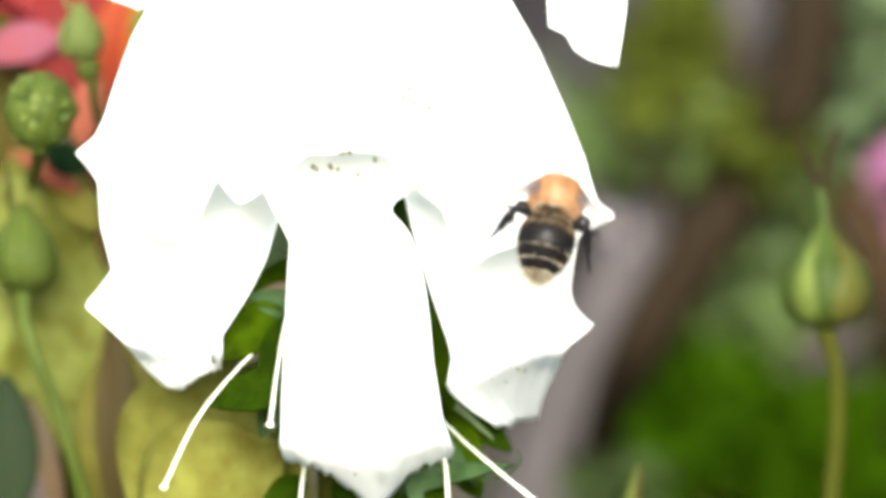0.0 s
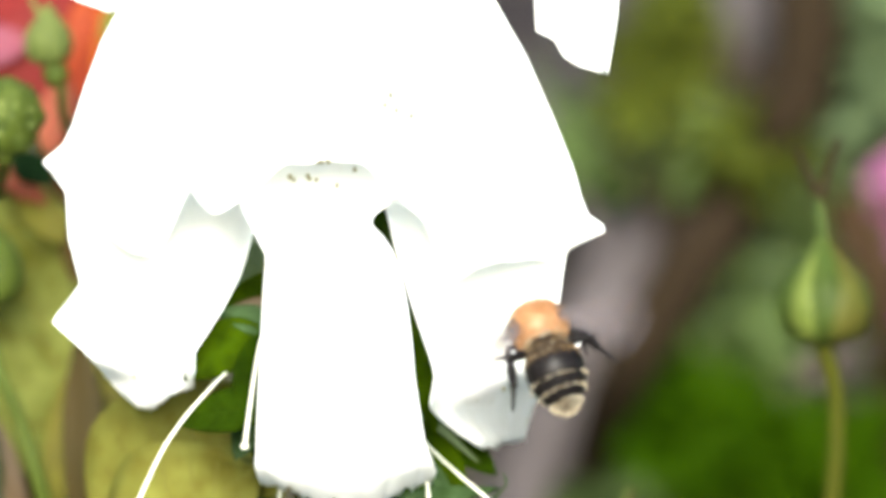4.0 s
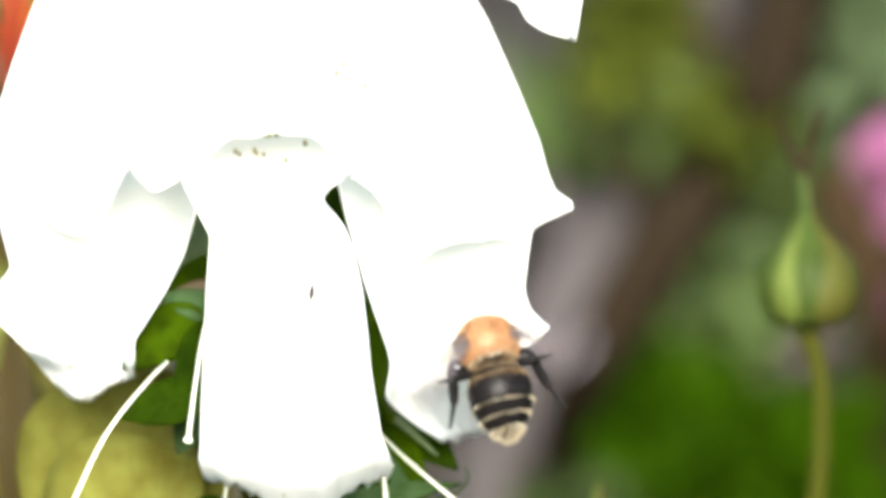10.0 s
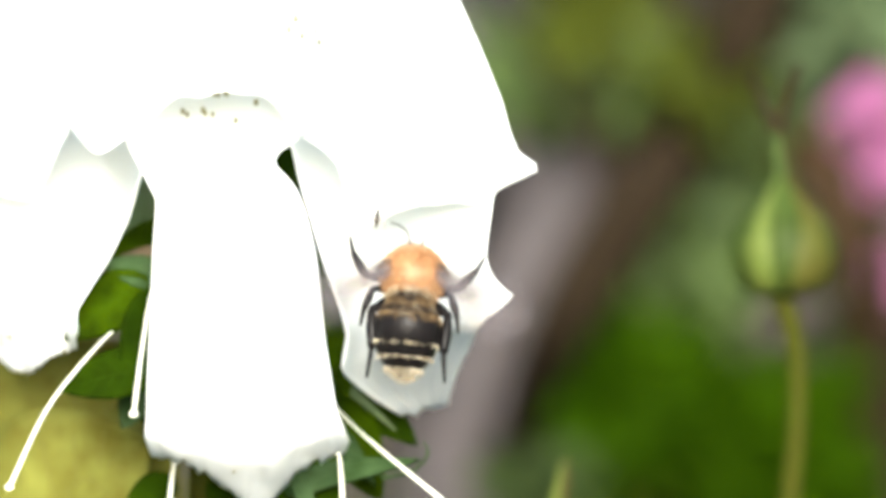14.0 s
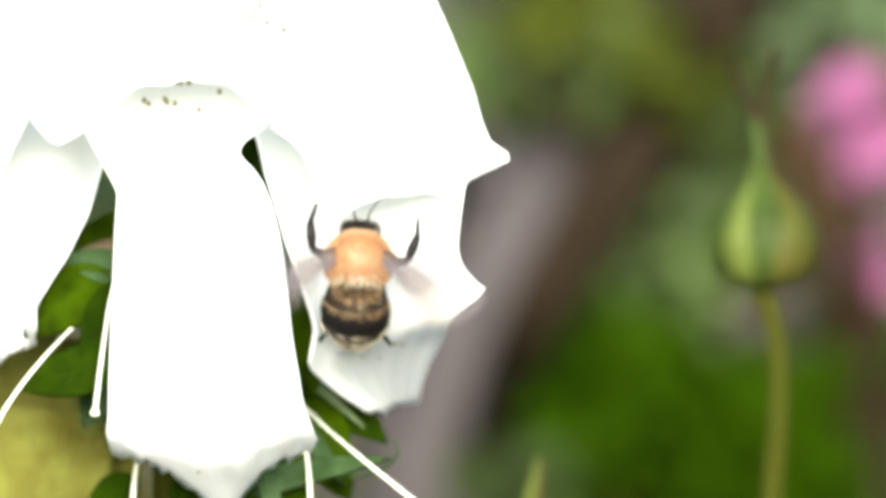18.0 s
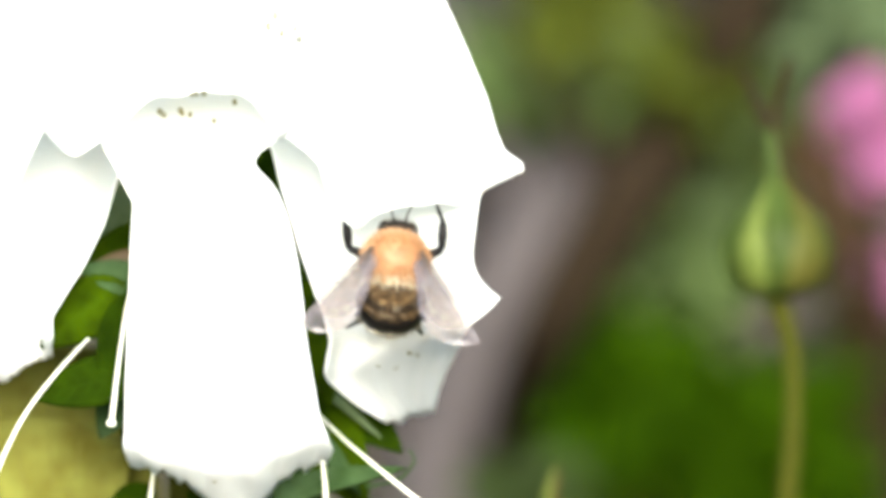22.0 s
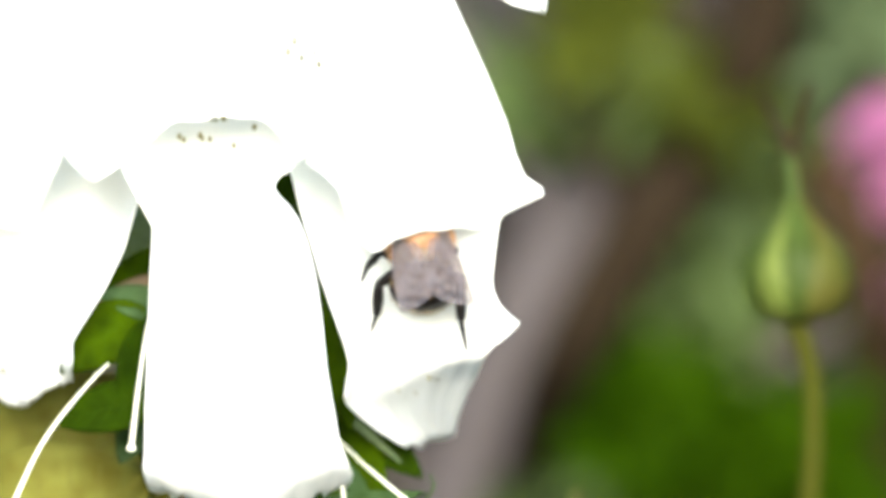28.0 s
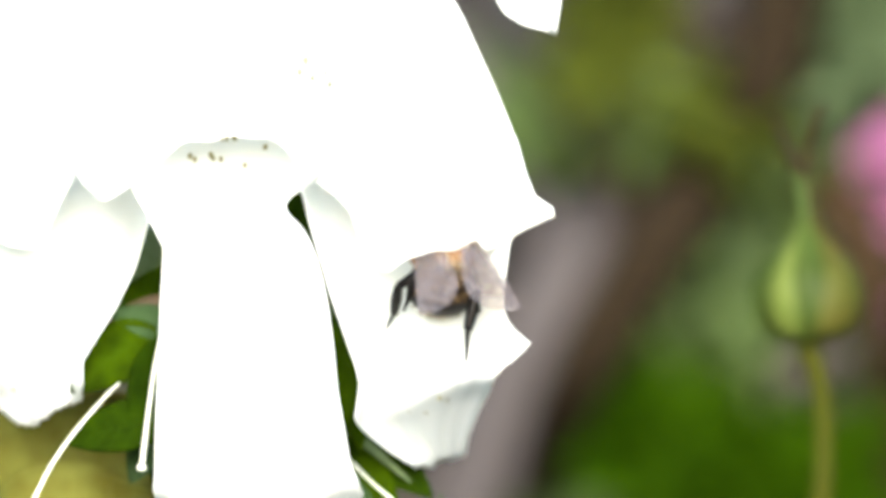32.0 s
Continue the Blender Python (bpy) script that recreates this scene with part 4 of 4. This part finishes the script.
abdomen = part("abdomen", ball(bmesh.new(), (0, 0, -2.7 * MM), (2.1 * MM, 1.9 * MM, 1.5 * MM), Matrix(), 16, 12), CHITIN_BROWN, bee)
part("waist_fur", fur(bmesh.new(), (0, 0, -2.7 * MM), (2.1 * MM, 1.9 * MM, 1.5 * MM), 2600, 0.5 * MM, 0.5, rng), FUR_BROWN, abdomen, "", False)
LONG = 7.4 * MM
bands = [(0.0, 0.17, CHITIN_BROWN), (0.17, 0.36, CHITIN), (0.36, 0.55, CHITIN), (0.55, 0.72, CHITIN), (0.72, 0.87, CHITIN), (0.87, 1.0, CHITIN_BROWN)]
for k, (s0, s1, mat) in enumerate(bands):
    rows = []
    for i in range(9):
        s = s0 + (s1 - s0) * i / 8
        r = girth(s) * (1.0 + 0.035 * i / 8)
        z, bend = -2.6 * MM - LONG * s, 1.6 * MM * s * s
        rows.append([Vector((r * math.cos(a), r * 0.88 * math.sin(a) + bend, z)) for a in [2 * math.pi * j / 32 for j in range(33)]])
    band = part("tergite", grid(rows), mat, abdomen)
    hairs = bmesh.new()
    dense = (2200, 330, 240, 230, 300, 700)[k]
    pale = bmesh.new()
    for n in range(dense):
        s = s0 + (s1 - s0) * (rng.uniform(0, 1) if k in (0, 5) else rng.uniform(0.0, 0.45) if k == 1 else rng.uniform(0.84, 1.04))
        s = min(s, 0.995)
        a = rng.uniform(0, 2 * math.pi)
        r = girth(s) * 1.01
        p = Vector((r * math.cos(a), r * 0.88 * math.sin(a) + 1.6 * MM * s * s, -2.6 * MM - LONG * s))
        way = Vector((math.cos(a) * 0.45, math.sin(a) * 0.45, -0.85 + rng.gauss(0, 0.12))).normalized()
        side = way.cross(Vector((rng.gauss(0, 1), rng.gauss(0, 1), rng.gauss(0, 1)))).normalized()
        L = rng.uniform(0.3, 0.65) * MM
        to = pale if (k > 1 and n % 5) or (k == 0 and n % 6 == 0) else hairs
        to.faces.new([to.verts.new(p - side * 0.028 * MM), to.verts.new(p + side * 0.028 * MM), to.verts.new(p + way * L)])
    part("hair_fringe", hairs, FUR_BROWN, band, "", False)
    if k != 1:
        part("hair_fringe", pale, FUR_PALE, band, "pale hair fringe", False)
    else:
        pale.free()


def wing(root, tip, width, side):
    """A clear veined wing, flat in the bee's back plane."""
    root, tip = Vector(root) * MM, Vector(tip) * MM
    way = tip - root
    back = Vector((0, 0, -1))
    rows = []
    for i in range(15):
        s = i / 14
        lead = 0.10 * width * math.sin(math.pi * s)
        trail = width * (math.sin(math.pi * min(1, 0.06 + 0.93 * s ** 1.7)) ** 0.6)
        rows.append([root + way * s - back * lead * MM + back * (lead + trail) * MM * e + Vector((0, 0.06 * MM * math.sin(e * 9 + s * 5), 0)) for e in (0, 0.2, 0.4, 0.6, 0.8, 1.0)])
    return grid(rows), root, way, back


def make_wing(name, root, tip, width, side):
    bm, r, way, back = wing((0, 0, 0), Vector(tip) - Vector(root), width, side)
    me = bpy.data.meshes.new(name)
    for f in bm.faces:
        f.smooth = True
    bm.to_mesh(me)
    bm.free()
    me.materials.append(WING)
    ob = new(name, me)
    ob.parent = bee
    ob.location = Vector(root) * MM
    veins = bmesh.new()
    for lift, depth in ((0.0, 0.0), (0.08, 0.12), (0.15, 0.28), (0.24, 0.44), (0.34, 0.62)):
        tube([back * lift * MM * 0.5, way * 0.5 + back * depth * width * 0.8 * MM, way * (0.97 - lift) + back * depth * width * MM], [0.06 * MM, 0.04 * MM, 0.02 * MM], 10, 5, veins)
    v = part("vein", veins, WING_VEIN, None)
    v.parent = ob
    return ob


wings = []
for s in (-1, 1):
    wings.append((make_wing("forewing", (2.3 * s, -1.9, 0.6), (12.9 * s, -1.9, 0.2), 3.6, s), s, 0.0, Vector((2.3 * s, -1.9, 0.6)) * MM))
    wings.append((make_wing("hindwing", (2.3 * s, -1.8, -0.2), (10.0 * s, -1.8, -1.4), 2.6, s), s, -8.0, Vector((2.3 * s, -1.8, -0.2)) * MM))

legs = []
for s in (-1, 1):
    for kind, pts in (("front", [(1.5, 1.4, 0.3), (4.4, 0.4, 0.9), (4.9, -0.4, 3.2), (4.6, -0.4, 5.0)]),
                      ("middle", [(1.8, 1.6, -0.8), (3.7, 0.8, -0.4), (4.8, 0.4, -2.2), (5.3, 0.6, -3.8)]),
                      ("hind", [(1.5, 1.8, -1.4), (3.9, 0.6, -2.6), (4.2, 0.2, -6.2), (4.9, 0.4, -9.0)])):
        hip = Vector((pts[0][0] * s, pts[0][1], pts[0][2])) * MM
        bm = bmesh.new()
        line = [Vector((x * s, y, z)) * MM - hip for x, y, z in pts]
        fat = {"front": 1.05, "middle": 0.9, "hind": 1.25}[kind]
        mid = (line[1] + line[2]) / 2
        tube([line[0], (line[0] + line[1]) / 2 * 1.02, line[1]], [0.38 * MM * fat, 0.46 * MM * fat, 0.33 * MM * fat], 8, 8, bm)
        tube([line[1], mid, line[2]], [0.32 * MM * fat, 0.46 * MM * fat, 0.33 * MM * fat], 8, 8, bm)
        tube([line[2], (line[2] + line[3]) / 2, line[3]], [0.26 * MM, 0.2 * MM, 0.12 * MM], 8, 6, bm)
        me = bpy.data.meshes.new("leg")
        for f in bm.faces:
            f.smooth = True
        bm.to_mesh(me)
        bm.free()
        me.materials.append(CHITIN)
        ob = new("leg", me)
        ob.parent, ob.location = bee, hip
        ob["label"] = "bristly black %s leg" % kind
        legs.append((ob, s, kind, hip))

# seconds, across, depth, up (mm from the spike's middle), pitch, lean and turn (degrees)
BEE_WAY = [
    (0.0, 12.52, -16.0, 5.54, -40, 14, 0),
    (1.0, 13.37, -16.0, 1.80, -40, 4, 0),
    (2.0, 14.99, -16.0, -1.20, -40, -12, 8),
    (3.0, 14.04, -16.0, -4.42, -40, -16, 10),
    (3.5, 12.83, -16.0, -5.71, -39, -20, 8),
    (5.5, 11.10, -15.0, -9.14, -38, -4, 10),
    (6.0, 11.96, -15.0, -10.25, -38, -1, 18),
    (7.0, 11.31, -14.0, -11.50, -38, -15, 12),
    (8.0, 10.20, -14.0, -11.93, -37, -11, 16),
    (9.0, 10.45, -13.0, -10.82, -37, -5, 24),
    (10.0, 10.44, -12.0, -10.02, -37, -10, 12),
    (11.0, 9.33, -11.0, -9.09, -36, -22, 16),
    (12.0, 7.86, -9.0, -7.13, -36, -8, 36),
    (13.0, 7.76, -7.0, -6.52, -32, 14, 2),
    (13.5, 7.65, -4.0, -6.52, -31, 7, 0),
    (15.5, 4.86, -1.0, -6.98, -26, 5, 0),
    (16.0, 4.21, 0.0, -7.40, -25, 21, 0),
    (17.0, 4.09, 0.5, -6.62, -24, 11, 0),
    (18.0, 5.12, 0.5, -5.82, -22, 4, 0),
    (19.0, 7.03, 0.5, -6.14, -20, 8, 0),
    (20.0, 6.41, 0.5, -6.31, -19, 1, 0),
    (21.0, 6.65, 0.5, -5.41, -18, 2, 0),
    (22.0, 7.10, 0.5, -4.82, -18, 6, 0),
    (23.0, 7.51, 0.5, -4.01, -18, 9, 0),
    (24.0, 7.41, 0.5, -3.01, -18, 1, 0),
    (25.0, 7.64, 0.8, -2.75, -20, 4, 0),
    (27.5, 7.41, 2.8, -0.89, -36, -5, 0),
    (28.0, 7.51, 3.0, -0.78, -36, -5, 0),
    (29.0, 8.84, 3.0, -0.21, -36, -6, 0),
    (30.0, 9.10, 3.2, 0.05, -36, -2, 0),
    (31.0, 8.63, 3.4, 0.25, -36, -5, 0),
    (32.0, 8.76, 3.4, 0.55, -36, 2, 0),
]


# ---------------------------------------------------------------- a tiny fly that passes before the bells
FLY = 2.0 * MM
fly = thing("tiny_fly", "tiny grey fly hovering before the white bells", "fly")
part("abdomen", tube([Vector((0, 0, 0)), Vector((0, 0, -0.2)) * FLY, Vector((0, 0.05, -0.5)) * FLY], [0.10 * FLY, 0.15 * FLY, 0.04 * FLY], 10, 10), CHITIN_BROWN, fly)
part("thorax", ball(bmesh.new(), Vector((0, 0, 0.10)) * FLY, (0.15 * FLY, 0.14 * FLY, 0.17 * FLY), Matrix(), 12, 8), CHITIN, fly)
part("head", ball(bmesh.new(), Vector((0, 0, 0.32)) * FLY, (0.12 * FLY, 0.1 * FLY, 0.1 * FLY), Matrix(), 12, 8), CHITIN, fly)
for side in (-1, 1):
    part("wing", blade(Vector((0.08 * side, -0.12, 0.1)) * FLY, Vector((0.42 * side, -0.18, -0.42)) * FLY, 0.22 * FLY, 0.02, (0, -1, 0), 0.05, 0.6, 6, 3), WING, fly, "clear wing")
    for k in range(3):
        part("leg", tube([Vector((0.1 * side, 0.06, 0.12 - 0.1 * k)) * FLY, Vector((0.26 * side, 0.1, 0.1 - 0.12 * k)) * FLY, Vector((0.3 * side, 0.16, -0.14 - 0.12 * k)) * FLY], [0.02 * FLY, 0.015 * FLY, 0.01 * FLY], 6, 5), CHITIN, fly)

# seconds, across, depth, up (mm from the spike's middle)
FLY_WAY = [
    (0.0, -28.37, 14.0, -7.44),
    (4.7, -22.85, 12.0, -5.62),
    (5.5, -18.85, 2.0, -3.55),
    (6.0, -16.88, -6.0, -4.39),
    (6.5, -15.43, -7.0, -4.82),
    (7.0, -13.90, -7.0, -5.40),
    (7.5, -11.98, -7.0, -5.57),
    (8.0, -9.80, -7.0, -5.85),
    (8.5, -8.68, -7.0, -5.83),
    (9.0, -7.85, -7.0, -5.74),
    (9.5, -7.29, -7.0, -5.41),
    (10.0, -6.86, -7.0, -4.82),
    (10.5, -6.19, -7.0, -3.72),
    (11.0, -5.22, -7.0, -2.67),
    (11.5, -3.45, -7.0, -1.44),
    (12.0, -0.24, -6.0, -0.31),
    (12.5, 1.96, -6.0, 0.25),
    (13.0, 3.64, -6.0, 0.11),
    (13.5, 4.08, -6.0, -0.41),
    (15.5, 1.13, -6.0, -1.68),
    (16.0, -0.38, -6.0, -0.73),
    (16.5, -1.96, -6.0, -0.00),
    (17.0, -4.25, -6.0, -0.06),
    (17.3, -5.23, -2.0, 1.40),
    (17.6, -5.85, 12.0, 0.78),
    (32.0, -6.37, 13.0, 0.53),
]


def motions():
    walk(bee, [(t, pose(x / 1000, y / 1000, H + z / 1000, p, r, w)) for t, x, y, z, p, r, w in BEE_WAY])
    walk(fly, [(t, pose(x / 1000, y / 1000, H + z / 1000, 0, 8, 0)) for t, x, y, z in FLY_WAY])
    # the head hangs down while it hovers, and comes up once it walks on the lip
    walk(head, [(t, pose(0, 0, b * MM, a, 0, 0)) for t, a, b in ((0, -52, 0), (12, -46, 0), (14.5, -8, 0.0), (16, -4, 0.1), (20, -4, 0.1), (22, -8, 0.0), (24, -40, 0), (32, -40, 0))])
    # the abdomen hangs level while it hovers and curls under once it crawls
    waist = Vector((0, 0, -2.0 * MM))
    walk(abdomen, [(t, Matrix.Translation(waist) @ pose(0, 0, 0, a, 0, 0) @ Matrix.Translation(-waist)) for t, a in
                   ((0, 20), (6, 16), (12, 18), (13.5, 22), (15.5, 40), (16, 50), (17, 56), (18, 56), (19, 60), (20, 64), (22, 66), (24, 66), (25.3, 66), (27.5, 84), (32, 86))])
    for k, (ob, s, trail, root) in enumerate(wings):
        rows = []
        for i in range(0, 961):
            t = i / 30
            if t <= 20.8:
                flap, spread = 78 * math.sin(math.pi * i / 2) * (1 if t < 20.2 else (20.8 - t) / 0.6), 0.0
            elif i % 6 == 0:
                flap, spread = 0.0, 1.0
            else:
                continue
            if t > 20.8:
                # back over the abdomen: half open first, then closed
                fold = float(np.interp(t, [20.8, 21.1, 22.4, 24.0, 25.2, 27.5, 29.3, 30.0, 32.0], [34, 50, 54, 73 if s < 0 else 44, 75 if s < 0 else 58, 87 if s < 0 else 76, 88 if s < 0 else 76, 89 if s < 0 else 66, 89 if s < 0 else 60]))
                lift = float(np.interp(t, [20.8, 22.5, 25, 27.5, 32], [4, 9, 9, 6, 6]))
                turn = pose(0, 0, 0, -lift, 0, 0) @ pose(0, 0, 0, 0, s * (fold + trail), 0)
            else:
                turn = pose(0, 0, 0, 0, s * (22 + trail * 0.5), 0) @ pose(0, 0, 0, 0, 0, s * flap)
            rows.append((t, Matrix.Translation(root) @ turn))
        walk(ob, rows)
    for k, (ob, s, kind, hip) in enumerate(legs):
        rng2 = random.Random(k)
        rows = []
        for i in range(0, 65):
            t = i * 0.5
            sway = 1.0 if t < 14 else 0.6
            a, b, c = rng2.uniform(-7, 7) * sway, rng2.uniform(-7, 7) * sway, 0.0
            if kind == "hind":
                b += float(np.interp(t, [0, 13, 16, 19, 25, 28, 30, 31, 32], [8, 4, -40, -52, -50, 8 if s < 0 else -16, 24 if s < 0 else -16, 22 if s < 0 else -17, 4 if s < 0 else -18])) * s * -1
                a += float(np.interp(t, [0, 13, 18, 25, 28, 32], [0, 0, 95, 108, 86 if s < 0 else 40, 84 if s < 0 else 38]))
            if kind == "middle":
                b += float(np.interp(t, [0, 12, 13, 15, 22, 26, 27.5, 29, 30, 32], [25, 10, -25, 48, 52, 50, 50 if s > 0 else -14, 50 if s > 0 else 2, 45, 45])) * s
                a += float(np.interp(t, [0, 13, 15.5, 26, 27.5, 29, 30, 32], [0, 0, 80, 100, 95 if s > 0 else 5, 95 if s > 0 else 5, 90, 90]))
            if kind == "front" and s < 0:
                b += float(np.interp(t, [0, 12.5, 14.5, 16, 17.5, 22, 23.5, 25.5, 27.5, 29, 30, 32], [-100, -95, 0, 20, 4, 0, -10, -10, 24, 24, 24, 24]))
            if kind == "front" and s > 0:
                b += float(np.interp(t, [0, 12.5, 14.5, 20, 21.5, 23.5, 26, 27.5, 29.5, 30.2, 32], [100, 95, 6, 4, -8, -32, -34, 8, 8, -36, -36]))
                c = float(np.interp(t, [25.5, 27.5, 29.5, 30.2], [0, 58, 58, 0]))
            rows.append((t, Matrix.Translation(hip) @ pose(0, 0, 0, a, b, c)))
        walk(ob, rows)


motions()
